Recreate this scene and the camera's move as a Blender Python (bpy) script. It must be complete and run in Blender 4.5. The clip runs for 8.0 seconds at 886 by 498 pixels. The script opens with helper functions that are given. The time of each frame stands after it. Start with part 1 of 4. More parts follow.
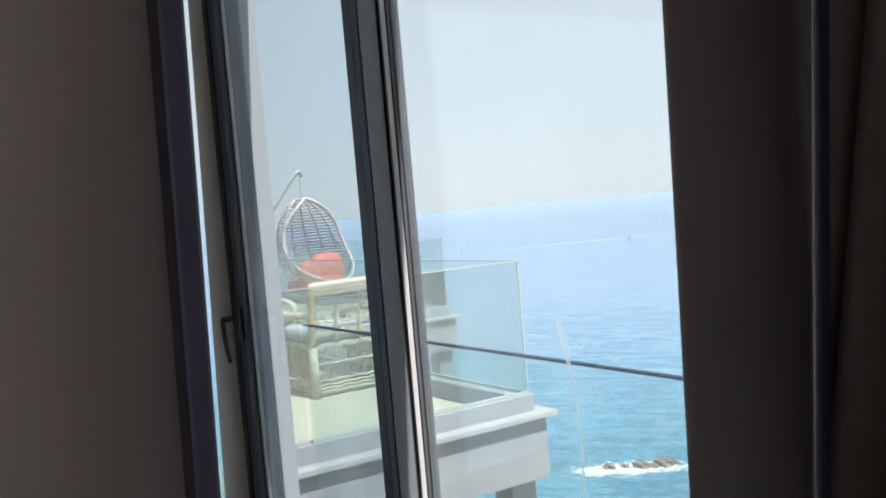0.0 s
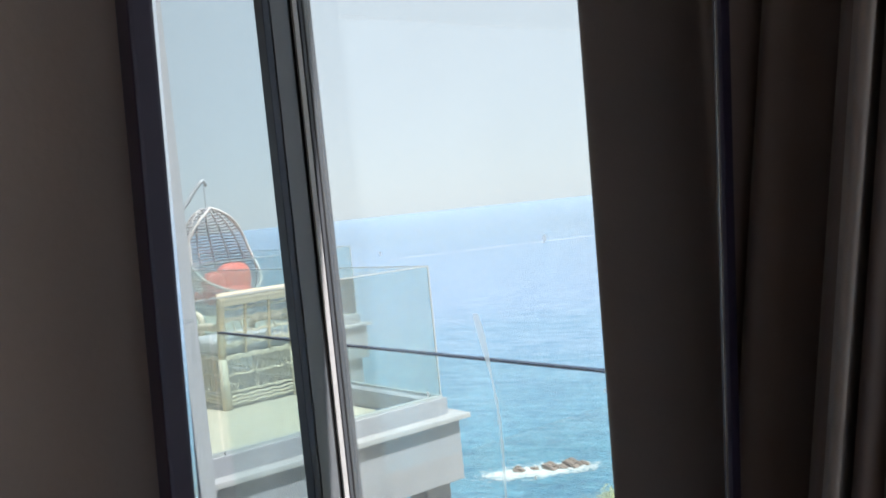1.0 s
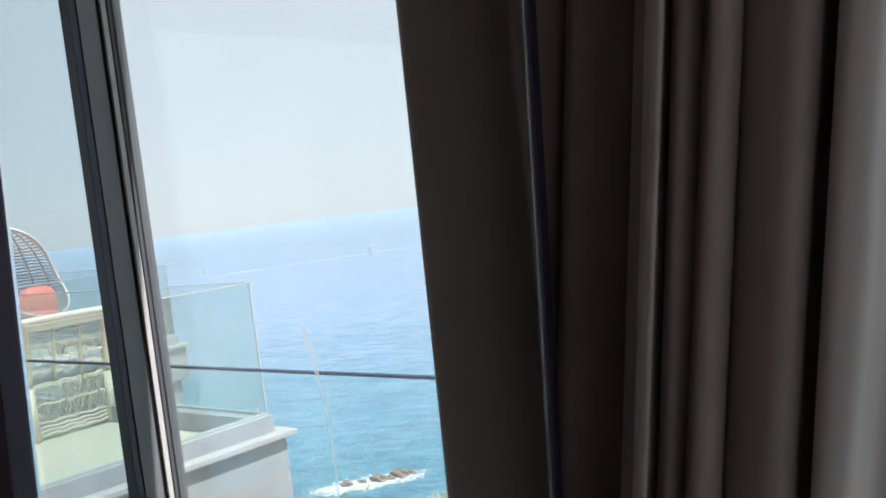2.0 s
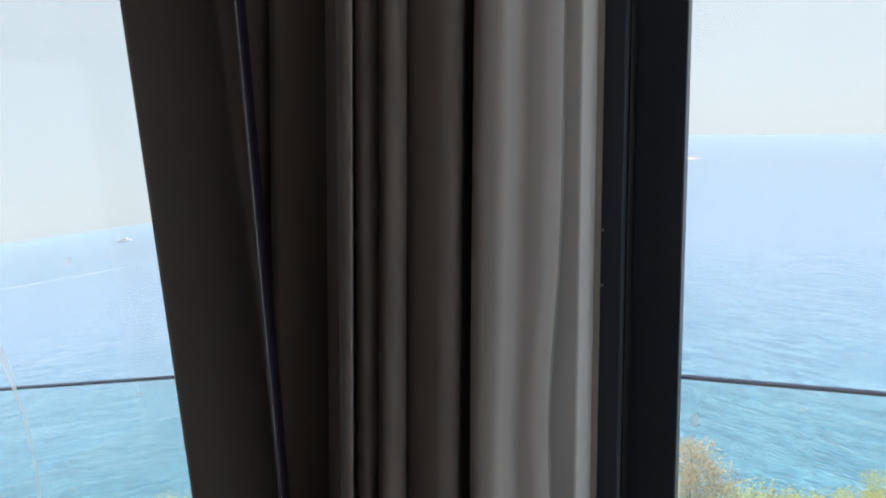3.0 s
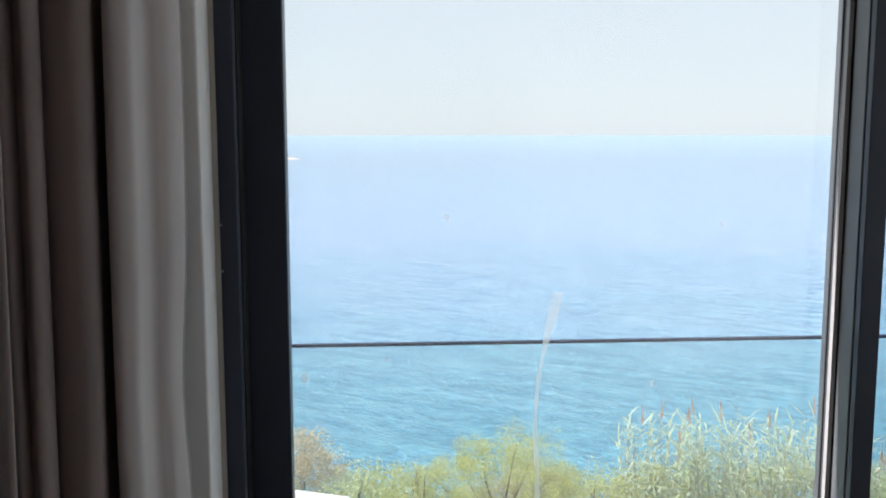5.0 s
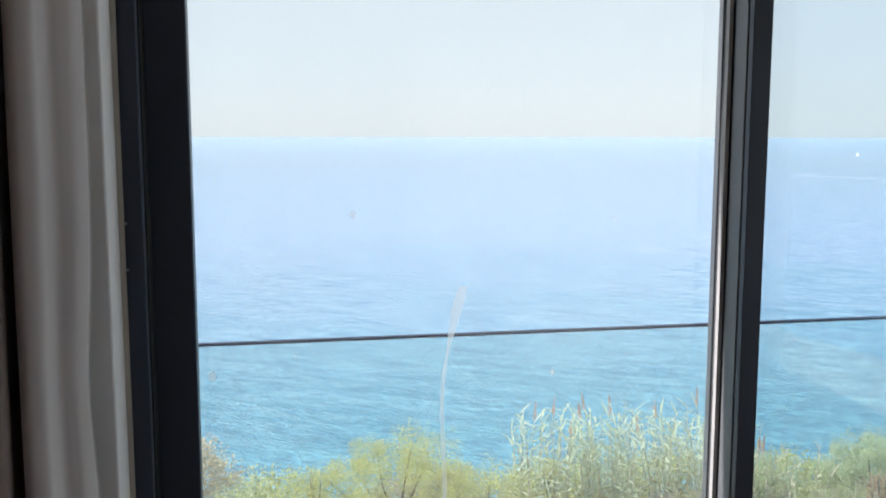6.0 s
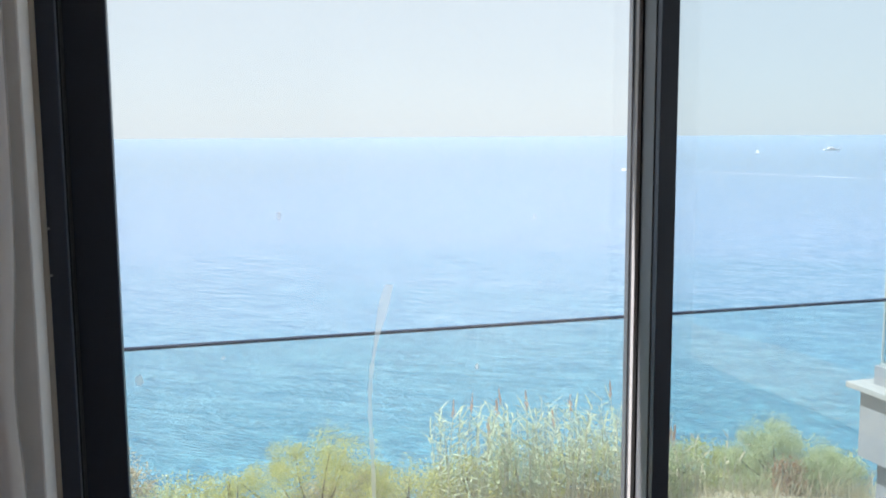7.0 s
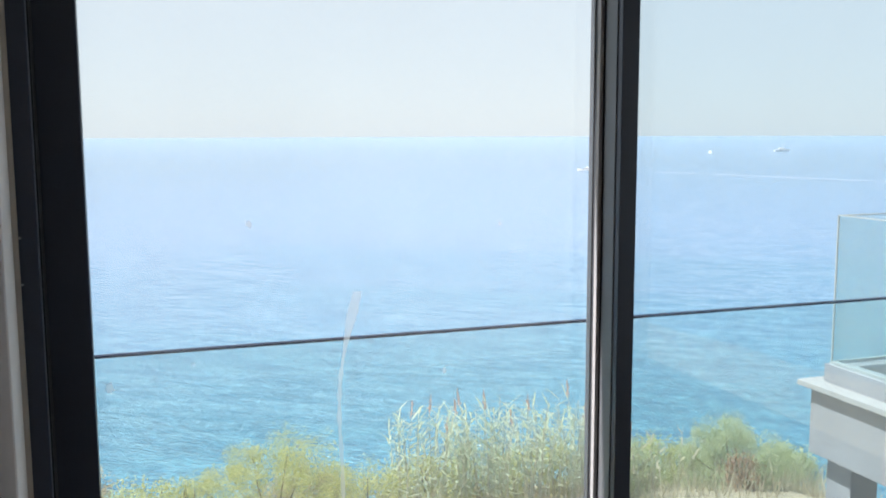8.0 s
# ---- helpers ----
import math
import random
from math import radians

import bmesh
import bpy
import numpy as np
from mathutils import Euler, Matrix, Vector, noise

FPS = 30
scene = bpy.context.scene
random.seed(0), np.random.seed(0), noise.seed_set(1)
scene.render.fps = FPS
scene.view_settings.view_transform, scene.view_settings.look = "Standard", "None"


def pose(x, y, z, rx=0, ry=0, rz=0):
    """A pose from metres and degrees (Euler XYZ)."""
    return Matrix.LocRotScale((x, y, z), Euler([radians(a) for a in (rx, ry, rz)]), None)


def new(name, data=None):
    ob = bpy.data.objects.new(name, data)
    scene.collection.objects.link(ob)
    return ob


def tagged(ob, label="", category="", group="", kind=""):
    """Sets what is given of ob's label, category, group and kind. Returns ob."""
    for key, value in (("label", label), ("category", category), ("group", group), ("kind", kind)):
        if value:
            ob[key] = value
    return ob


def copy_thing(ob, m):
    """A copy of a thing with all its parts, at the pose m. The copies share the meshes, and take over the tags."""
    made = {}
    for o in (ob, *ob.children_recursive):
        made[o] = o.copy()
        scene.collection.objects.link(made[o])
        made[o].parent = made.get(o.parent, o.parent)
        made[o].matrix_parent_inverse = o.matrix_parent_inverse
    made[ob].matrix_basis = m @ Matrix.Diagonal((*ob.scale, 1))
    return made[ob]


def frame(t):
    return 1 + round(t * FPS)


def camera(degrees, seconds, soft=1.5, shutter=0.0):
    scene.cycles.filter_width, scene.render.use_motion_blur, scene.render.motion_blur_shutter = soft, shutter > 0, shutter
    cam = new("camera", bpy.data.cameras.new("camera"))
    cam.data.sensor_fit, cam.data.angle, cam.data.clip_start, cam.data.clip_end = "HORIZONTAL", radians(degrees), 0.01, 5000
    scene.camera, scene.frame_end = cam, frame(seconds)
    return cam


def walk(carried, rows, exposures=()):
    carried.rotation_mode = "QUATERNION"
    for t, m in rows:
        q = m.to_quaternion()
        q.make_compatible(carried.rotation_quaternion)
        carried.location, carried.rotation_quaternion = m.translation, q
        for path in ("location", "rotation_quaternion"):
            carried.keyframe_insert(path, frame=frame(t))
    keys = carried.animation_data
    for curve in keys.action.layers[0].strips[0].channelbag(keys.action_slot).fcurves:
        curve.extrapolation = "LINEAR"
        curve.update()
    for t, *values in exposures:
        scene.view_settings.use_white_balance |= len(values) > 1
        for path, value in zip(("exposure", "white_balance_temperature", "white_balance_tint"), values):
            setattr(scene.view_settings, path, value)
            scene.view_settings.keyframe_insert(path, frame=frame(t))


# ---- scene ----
cam = camera(50.8, 8.0, soft=1.8)
PATH = [
    (0.0, pose(0.000, 0.000, 1.484, 80.41, 0.50, 57.77)),
    (0.5, pose(0.006, -0.017, 1.475, 80.68, 0.73, 55.53)),
    (1.0, pose(0.021, -0.042, 1.479, 80.84, 0.65, 51.95)),
    (1.2, pose(0.014, -0.036, 1.480, 80.96, 0.60, 50.39)),
    (2.3, pose(0.073, -0.110, 1.491, 81.65, 0.62, 35.90)),
    (2.5, pose(0.098, -0.148, 1.497, 81.79, 0.49, 32.09)),
    (3.0, pose(0.107, -0.275, 1.475, 82.78, 0.18, 20.22)),
    (3.5, pose(0.127, -0.382, 1.476, 82.85, 0.19, 10.74)),
    (4.0, pose(0.145, -0.459, 1.485, 82.80, 0.06, 3.41)),
    (4.5, pose(0.139, -0.505, 1.493, 82.76, 0.10, -0.65)),
    (6.0, pose(0.100, -0.565, 1.485, 82.89, -0.02, -10.63)),
    (6.5, pose(0.083, -0.585, 1.489, 82.91, 0.20, -13.79)),
    (7.0, pose(0.074, -0.597, 1.488, 82.87, 0.34, -15.95)),
    (7.5, pose(0.064, -0.607, 1.490, 82.89, 0.44, -17.37)),
    (8.0, pose(0.046, -0.623, 1.505, 82.86, 0.20, -18.59)),
]
walk(cam, PATH, exposures=[(0.0, 1.14, 6350, 16)])

# world, sun
world = bpy.data.worlds.new("world")
scene.world = world
world.use_nodes = True
wn = world.node_tree
sky = wn.nodes.new("ShaderNodeTexSky")
sky.sky_type = "NISHITA"
sky.sun_disc = False
sun_dir = Vector((-0.50, 0.06, 0.86)).normalized()
sky.sun_elevation = math.asin(sun_dir.z)
sky.sun_rotation = math.atan2(sun_dir.x, sun_dir.y)
sky.air_density, sky.dust_density, sky.ozone_density = 1.0, 0.4, 1.0
haze = wn.nodes.new("ShaderNodeMix")
haze.data_type = "RGBA"
haze.inputs["Factor"].default_value = 0.93
haze.inputs["B"].default_value = (3.18, 3.64, 3.74, 1)
wn.links.new(sky.outputs[0], haze.inputs["A"])
wn.links.new(haze.outputs["Result"], wn.nodes["Background"].inputs[0])
wn.nodes["Background"].inputs[1].default_value = 0.115
sun = new("sun", bpy.data.lights.new("sun", "SUN"))
sun.data.energy, sun.data.angle, sun.data.color = 5.0, radians(0.5), (1.0, 0.94, 0.86)
sun.matrix_world = Matrix.Translation((-20, -10, 40)) @ sun_dir.to_track_quat("Z", "Y").to_matrix().to_4x4()


# ---- helpers of this scene ----
def node(tree, kind, **inputs):
    n = tree.nodes.new(kind)
    for k, v in inputs.items():
        n.inputs[k.replace("_", " ")].default_value = v
    return n


def surface(name, c1, c2, scale=4.0, rough=0.6, bump=0.15, fine=90.0, metal=0.0, stretch=(1, 1, 1), depth=0.002, patchy=0.2):
    """A material of two mingled colours, large stains and fine grain, with relief."""
    m = bpy.data.materials.new(name)
    m.use_nodes = True
    t = m.node_tree
    b = t.nodes["Principled BSDF"]
    co = t.nodes.new("ShaderNodeTexCoord")
    mp = t.nodes.new("ShaderNodeMapping")
    mp.inputs["Scale"].default_value = stretch
    t.links.new(co.outputs["Object"], mp.inputs[0])
    big = node(t, "ShaderNodeTexNoise", Scale=scale, Detail=5.0, Roughness=0.6)
    small = node(t, "ShaderNodeTexNoise", Scale=fine, Detail=3.0)
    for n in (big, small):
        t.links.new(mp.outputs[0], n.inputs["Vector"])
    mx = t.nodes.new("ShaderNodeMath")
    mx.operation = "MULTIPLY_ADD"
    mx.inputs[1].default_value = 0.4
    t.links.new(small.outputs["Fac"], mx.inputs[0])
    sc = t.nodes.new("ShaderNodeMath")
    sc.operation = "MULTIPLY_ADD"
    sc.inputs[1].default_value, sc.inputs[2].default_value = 1.4, -0.4
    t.links.new(big.outputs["Fac"], sc.inputs[0])
    t.links.new(sc.outputs[0], mx.inputs[2])
    mix = t.nodes.new("ShaderNodeMix")
    mix.data_type = "RGBA"
    mix.inputs["A"].default_value, mix.inputs["B"].default_value = (*c1, 1), (*c2, 1)
    t.links.new(mx.outputs[0], mix.inputs["Factor"])
    t.links.new(mix.outputs["Result"], b.inputs["Base Color"])
    rg = t.nodes.new("ShaderNodeMath")
    rg.operation = "MULTIPLY_ADD"
    rg.inputs[1].default_value, rg.inputs[2].default_value = patchy, rough - patchy / 2
    t.links.new(big.outputs["Fac"], rg.inputs[0])
    t.links.new(rg.outputs[0], b.inputs["Roughness"])
    b.inputs["Metallic"].default_value = metal
    bp = node(t, "ShaderNodeBump", Strength=bump, Distance=depth)
    t.links.new(small.outputs["Fac"], bp.inputs["Height"])
    t.links.new(bp.outputs[0], b.inputs["Normal"])
    return m


def fabric(name, c1, c2):
    """Woven cloth: fine warp and weft threads over soft stains."""
    m = surface(name, c1, c2, 6.0, 0.47, 0.2, 300.0)
    t = m.node_tree
    b = t.nodes["Principled BSDF"]
    b.inputs["Sheen Weight"].default_value = 0.15
    b.inputs["Specular IOR Level"].default_value = 0.5
    co = t.nodes.new("ShaderNodeTexCoord")
    w1 = node(t, "ShaderNodeTexWave", Scale=800.0, Distortion=2.5)
    w1.bands_direction = "Z"
    w2 = node(t, "ShaderNodeTexWave", Scale=800.0, Distortion=2.5)
    w2.bands_direction = "X"
    ad = t.nodes.new("ShaderNodeMath")
    for k, n in enumerate((w1, w2)):
        t.links.new(co.outputs["Object"], n.inputs["Vector"])
        t.links.new(n.outputs["Fac"], ad.inputs[k])
    bp = node(t, "ShaderNodeBump", Strength=0.25, Distance=0.0004)
    t.links.new(ad.outputs[0], bp.inputs["Height"])
    t.links.new(bp.outputs[0], b.inputs["Normal"])
    return m


def glass(name, tint, film=0.0):
    """Clear pane: straight through, with a mirror gloss that grows towards grazing, and a thin film of dust."""
    m = bpy.data.materials.new(name)
    m.use_nodes = True
    t = m.node_tree
    t.nodes.remove(t.nodes["Principled BSDF"])
    out = t.nodes["Material Output"]
    clear = node(t, "ShaderNodeBsdfTransparent", Color=(*tint, 1))
    gl = node(t, "ShaderNodeBsdfGlossy", Roughness=0.0)
    lw = node(t, "ShaderNodeLayerWeight", Blend=0.5)
    pw = t.nodes.new("ShaderNodeMath")
    pw.operation = "POWER"
    pw.inputs[1].default_value = 5.0
    t.links.new(lw.outputs["Facing"], pw.inputs[0])
    ma = t.nodes.new("ShaderNodeMath")
    ma.operation = "MULTIPLY_ADD"
    ma.inputs[1].default_value, ma.inputs[2].default_value = 0.9, 0.04
    t.links.new(pw.outputs[0], ma.inputs[0])
    mx = t.nodes.new("ShaderNodeMixShader")
    t.links.new(ma.outputs[0], mx.inputs[0])
    t.links.new(clear.outputs[0], mx.inputs[1])
    t.links.new(gl.outputs[0], mx.inputs[2])
    last = mx
    if film:
        dust = node(t, "ShaderNodeBsdfTranslucent", Color=(0.85, 0.87, 0.88, 1))
        co = t.nodes.new("ShaderNodeTexCoord")
        nz = node(t, "ShaderNodeTexNoise", Scale=3.0, Detail=6.0)
        t.links.new(co.outputs["Object"], nz.inputs["Vector"])
        fa = t.nodes.new("ShaderNodeMath")
        fa.operation = "MULTIPLY"
        fa.inputs[1].default_value = film * 2
        t.links.new(nz.outputs["Fac"], fa.inputs[0])
        m2 = t.nodes.new("ShaderNodeMixShader")
        t.links.new(fa.outputs[0], m2.inputs[0])
        t.links.new(mx.outputs[0], m2.inputs[1])
        t.links.new(dust.outputs[0], m2.inputs[2])
        last = m2
    t.links.new(last.outputs[0], out.inputs["Surface"])
    return m


def thing(name, at, label, category, group="", kind=""):
    ob = new(name)
    ob.location = at
    ob.empty_display_size = 0.1
    return tagged(ob, label, category, group, kind)


def part(name, bm, material, parent=None, label="", smooth=False):
    """Links a bmesh, given in the world's metres, as one mesh under a thing or a part."""
    me = bpy.data.meshes.new(name)
    if smooth:
        for f in bm.faces:
            f.smooth = True
    bm.to_mesh(me)
    bm.free()
    me.materials.append(material)
    ob = new(name, me)
    if parent:
        ob.parent = parent
        if parent.type == "EMPTY":
            ob.matrix_parent_inverse = Matrix.Translation(-parent.location)
    return tagged(ob, label)


def box(bm, x0, x1, y0, y1, z0, z1, bevel=0.0, m=None):
    made = bmesh.ops.create_cube(bm, size=1)["verts"]
    for v in made:
        v.co = Vector(((x0 + x1) / 2 + v.co.x * (x1 - x0), (y0 + y1) / 2 + v.co.y * (y1 - y0), (z0 + z1) / 2 + v.co.z * (z1 - z0)))
    if bevel:
        edges = list({e for v in made for e in v.link_edges})
        made = list({v for f in bmesh.ops.bevel(bm, geom=edges, offset=bevel, segments=2, profile=0.6, affect="EDGES")["faces"] for v in f.verts} | {v for v in made if v.is_valid})
    if m:
        for v in made:
            v.co = m @ v.co
    return bm


def boxed(*a, **k):
    return box(bmesh.new(), *a, **k)


def tube(bm, pts, r, n=6, taper=1.0):
    """A round rod along points."""
    pts = [Vector(p) for p in pts]
    rings = []
    for i, p in enumerate(pts):
        d = (pts[min(i + 1, len(pts) - 1)] - pts[max(i - 1, 0)]).normalized()
        a = d.cross(Vector((0, 0, 1)) if abs(d.z) < 0.9 else Vector((1, 0, 0))).normalized()
        c = d.cross(a)
        rr = r * (1 + (taper - 1) * i / max(1, len(pts) - 1))
        rings.append([bm.verts.new(p + rr * (math.cos(q) * a + math.sin(q) * c)) for q in (2 * math.pi * k / n for k in range(n))])
    for r0, r1 in zip(rings, rings[1:]):
        for k in range(n):
            bm.faces.new((r0[k], r0[(k + 1) % n], r1[(k + 1) % n], r1[k]))
    bm.faces.new(rings[0][::-1])
    bm.faces.new(rings[-1])
    return bm


def catmull(pts, n=8):
    pts = [Vector(p) for p in pts]
    pts = [2 * pts[0] - pts[1]] + pts + [2 * pts[-1] - pts[-2]]
    out = []
    for a, b, c, d in zip(pts, pts[1:], pts[2:], pts[3:]):
        for k in range(n):
            u = k / n
            out.append(0.5 * (2 * b + (c - a) * u + (2 * a - 5 * b + 4 * c - d) * u * u + (3 * b - a - 3 * c + d) * u ** 3))
    return out + [pts[-2]]


def from_arrays(name, verts, faces, material, parent=None, label=""):
    me = bpy.data.meshes.new(name)
    me.from_pydata(verts, [], faces)
    me.materials.append(material)
    ob = new(name, me)
    if parent:
        ob.parent = parent
        if parent.type == "EMPTY":
            ob.matrix_parent_inverse = Matrix.Translation(-parent.location)
    return tagged(ob, label)


# ---- materials ----
wall_paint = surface("light_wall_paint", (0.79, 0.765, 0.76), (0.85, 0.825, 0.82), 2.5, 0.85, 0.08, 160)
taupe_paint = surface("taupe_wall_paint", (0.31, 0.23, 0.203), (0.36, 0.274, 0.244), 2.0, 0.8, 0.12, 220)
ceiling_paint = surface("ceiling_paint", (0.74, 0.73, 0.72), (0.8, 0.79, 0.78), 2.0, 0.9, 0.05)
wood = surface("oak_floor_wood", (0.30, 0.20, 0.13), (0.42, 0.29, 0.19), 5.0, 0.45, 0.1, 60, stretch=(1, 8, 1))
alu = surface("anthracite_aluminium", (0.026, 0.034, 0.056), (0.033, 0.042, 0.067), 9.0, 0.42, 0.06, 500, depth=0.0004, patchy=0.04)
# frame aluminium again, lightened: skylight on the inner stile put into the colour
alu_lit = surface("skylit_anthracite_aluminium", (0.135, 0.148, 0.165), (0.165, 0.178, 0.198), 9.0, 0.42, 0.06, 500, depth=0.0004, patchy=0.04)
# same aluminium in a middle tone, the outer stile's sunlit look painted in
alu_outer = surface("sunlit_anthracite_aluminium", (0.062, 0.068, 0.080), (0.078, 0.085, 0.098), 9.0, 0.40, 0.06, 500, depth=0.0004, patchy=0.04)
rubber = surface("black_rubber_gasket", (0.008, 0.008, 0.009), (0.014, 0.014, 0.015), 20.0, 0.6, 0.1, patchy=0.04)
brush = surface("white_brush_seal", (0.40, 0.40, 0.41), (0.50, 0.50, 0.51), 30.0, 0.8, 0.4, 600)
sealant = surface("beige_sealant", (0.40, 0.36, 0.31), (0.48, 0.43, 0.38), 30.0, 0.7, 0.3, 300)
black_metal = surface("black_lacquered_metal", (0.012, 0.012, 0.014), (0.02, 0.02, 0.022), 12.0, 0.35, 0.04)
pane_left = glass("hazy_window_glass", (0.985, 0.992, 0.992), 0.055)
pane_right = glass("clear_window_glass", (0.87, 0.915, 0.93), 0.045)
rail_glass = glass("railing_glass", (0.93, 0.985, 0.98), 0.02)
far_glass = glass("greenish_balcony_glass", (0.91, 0.965, 0.96), 0.055)
rail_edge = surface("dark_blue_edge_trim", (0.006, 0.012, 0.04), (0.010, 0.018, 0.055), 9.0, 0.6, 0.05)
rail_edge.node_tree.nodes["Principled BSDF"].inputs["Specular IOR Level"].default_value = 0.1
glass_edge = surface("pale_green_glass_edge", (0.32, 0.35, 0.35), (0.39, 0.42, 0.42), 9.0, 0.2, 0.02)
cloth = fabric("taupe_curtain_cloth", (0.225, 0.169, 0.154), (0.27, 0.208, 0.191))
# the curtain cloth again, paler: window light on the edge fold painted in
lit_cloth = fabric("lit_curtain_cloth", (0.515, 0.46, 0.45), (0.575, 0.517, 0.507))
hem_cloth = fabric("pale_hem_cloth", (0.44, 0.40, 0.39), (0.52, 0.48, 0.465))
frame_paint = surface("dark_plum_frame_lacquer", (0.028, 0.019, 0.040), (0.038, 0.027, 0.053), 8.0, 0.4, 0.06, patchy=0.04)
chrome = surface("polished_silver_bead", (0.82, 0.83, 0.85), (0.9, 0.91, 0.93), 8.0, 0.18, 0.02, metal=1.0)
silver = bpy.data.materials.new("mirror_silver")
silver.use_nodes = True
sb = silver.node_tree.nodes["Principled BSDF"]
sb.inputs["Base Color"].default_value, sb.inputs["Metallic"].default_value, sb.inputs["Roughness"].default_value = (0.90, 0.92, 0.92, 1), 1.0, 0.0
render_white = surface("white_exterior_render", (0.66, 0.66, 0.66), (0.76, 0.76, 0.75), 3.0, 0.9, 0.5, 70, depth=0.004)
render_grey = surface("grey_textured_render", (0.235, 0.24, 0.262), (0.30, 0.305, 0.33), 2.2, 0.9, 0.9, 60, stretch=(1, 1, 3), depth=0.006)
render_smooth = surface("smooth_grey_render", (0.33, 0.345, 0.37), (0.38, 0.395, 0.42), 1.5, 0.85, 0.15, 120, depth=0.002)
coping_stone = surface("white_marble_coping", (0.31, 0.31, 0.315), (0.37, 0.37, 0.375), 3.0, 0.5, 0.1, 40)
cream_tile = surface("cream_terrace_tile", (0.46, 0.41, 0.315), (0.53, 0.475, 0.375), 2.0, 0.6, 0.1, 50)
rattan = surface("whitewashed_rattan", (0.50, 0.43, 0.315), (0.61, 0.535, 0.41), 14.0, 0.65, 0.3, 120)
white_wicker = surface("white_painted_wicker", (0.43, 0.405, 0.39), (0.53, 0.505, 0.485), 14.0, 0.6, 0.3, 120)
wicker_weave = surface("greyed_wicker_strands", (0.33, 0.32, 0.335), (0.43, 0.415, 0.43), 14.0, 0.65, 0.3, 120)
rattan_dark = surface("honey_rattan_post", (0.44, 0.34, 0.20), (0.53, 0.42, 0.26), 14.0, 0.6, 0.3, 120)
steel = surface("grey_powder_coated_steel", (0.28, 0.30, 0.32), (0.36, 0.38, 0.40), 10.0, 0.45, 0.05)
red_cloth = fabric("coral_red_cushion_cloth", (0.55, 0.10, 0.07), (0.68, 0.16, 0.11))
grey_cloth = fabric("pale_grey_cushion_cloth", (0.40, 0.41, 0.42), (0.48, 0.49, 0.50))
rock_mat = surface("wet_brown_rock", (0.10, 0.075, 0.062), (0.23, 0.17, 0.14), 0.8, 0.7, 0.8, 5, depth=0.1)
foam_mat = surface("white_sea_foam", (0.42, 0.49, 0.51), (0.58, 0.63, 0.64), 0.8, 0.8, 0.4, 6, depth=0.05)
wake_mat = surface("thin_wake_foam", (0.33, 0.43, 0.54), (0.50, 0.57, 0.63), 0.2, 0.7, 0.2, 2.0)
islet_rock = surface("pale_sandstone_rock", (0.42, 0.36, 0.31), (0.56, 0.50, 0.44), 0.25, 0.9, 0.6, 2.0, depth=0.3)
boat_white = surface("white_boat_hull", (0.74, 0.75, 0.76), (0.82, 0.83, 0.84), 0.4, 0.4, 0.02, 3)
earth = surface("dry_hillside_earth", (0.28, 0.235, 0.16), (0.40, 0.35, 0.25), 0.5, 0.95, 0.8, 6, depth=0.08)
concrete = surface("pale_concrete_path", (0.44, 0.435, 0.42), (0.53, 0.525, 0.51), 1.0, 0.85, 0.3, 20)


def leaf_material(name, c1, c2, c3):
    m = bpy.data.materials.new(name)
    m.use_nodes = True
    t = m.node_tree
    b = t.nodes["Principled BSDF"]
    g = t.nodes.new("ShaderNodeNewGeometry")
    r = t.nodes.new("ShaderNodeValToRGB")
    r.color_ramp.elements[0].color, r.color_ramp.elements[1].color = (*c1, 1), (*c3, 1)
    r.color_ramp.elements.new(0.5).color = (*c2, 1)
    t.links.new(g.outputs["Random Per Island"], r.inputs[0])
    t.links.new(r.outputs[0], b.inputs["Base Color"])
    b.inputs["Roughness"].default_value = 0.6
    tl = t.nodes.new("ShaderNodeBsdfTranslucent")
    t.links.new(r.outputs[0], tl.inputs[0])
    mx = t.nodes.new("ShaderNodeMixShader")
    mx.inputs[0].default_value = 0.52
    t.links.new(b.outputs[0], mx.inputs[1])
    t.links.new(tl.outputs[0], mx.inputs[2])
    t.links.new(mx.outputs[0], t.nodes["Material Output"].inputs["Surface"])
    return m


green_leaf = leaf_material("fresh_green_leaves", (0.36, 0.385, 0.125), (0.50, 0.51, 0.20), (0.61, 0.60, 0.29))
olive_leaf = leaf_material("olive_green_leaves", (0.37, 0.42, 0.23), (0.50, 0.55, 0.32), (0.60, 0.64, 0.42))
dry_leaf = leaf_material("dry_straw_leaves", (0.42, 0.35, 0.24), (0.56, 0.48, 0.34), (0.68, 0.60, 0.45))
reed_leaf = leaf_material("blue_green_reed_leaves", (0.33, 0.40, 0.29), (0.46, 0.53, 0.40), (0.58, 0.63, 0.50))
pale_stalk = leaf_material("pale_reed_stalks", (0.44, 0.43, 0.33), (0.55, 0.54, 0.43), (0.66, 0.64, 0.53))
plume = leaf_material("pinkish_reed_plume", (0.55, 0.34, 0.27), (0.64, 0.43, 0.35), (0.72, 0.54, 0.45))
rust_leaf = leaf_material("rust_brown_leaves", (0.32, 0.17, 0.10), (0.42, 0.24, 0.15), (0.50, 0.31, 0.20))
bark = surface("grey_brown_bark", (0.10, 0.08, 0.06), (0.18, 0.15, 0.11), 4.0, 0.9, 0.8, 30, depth=0.02)

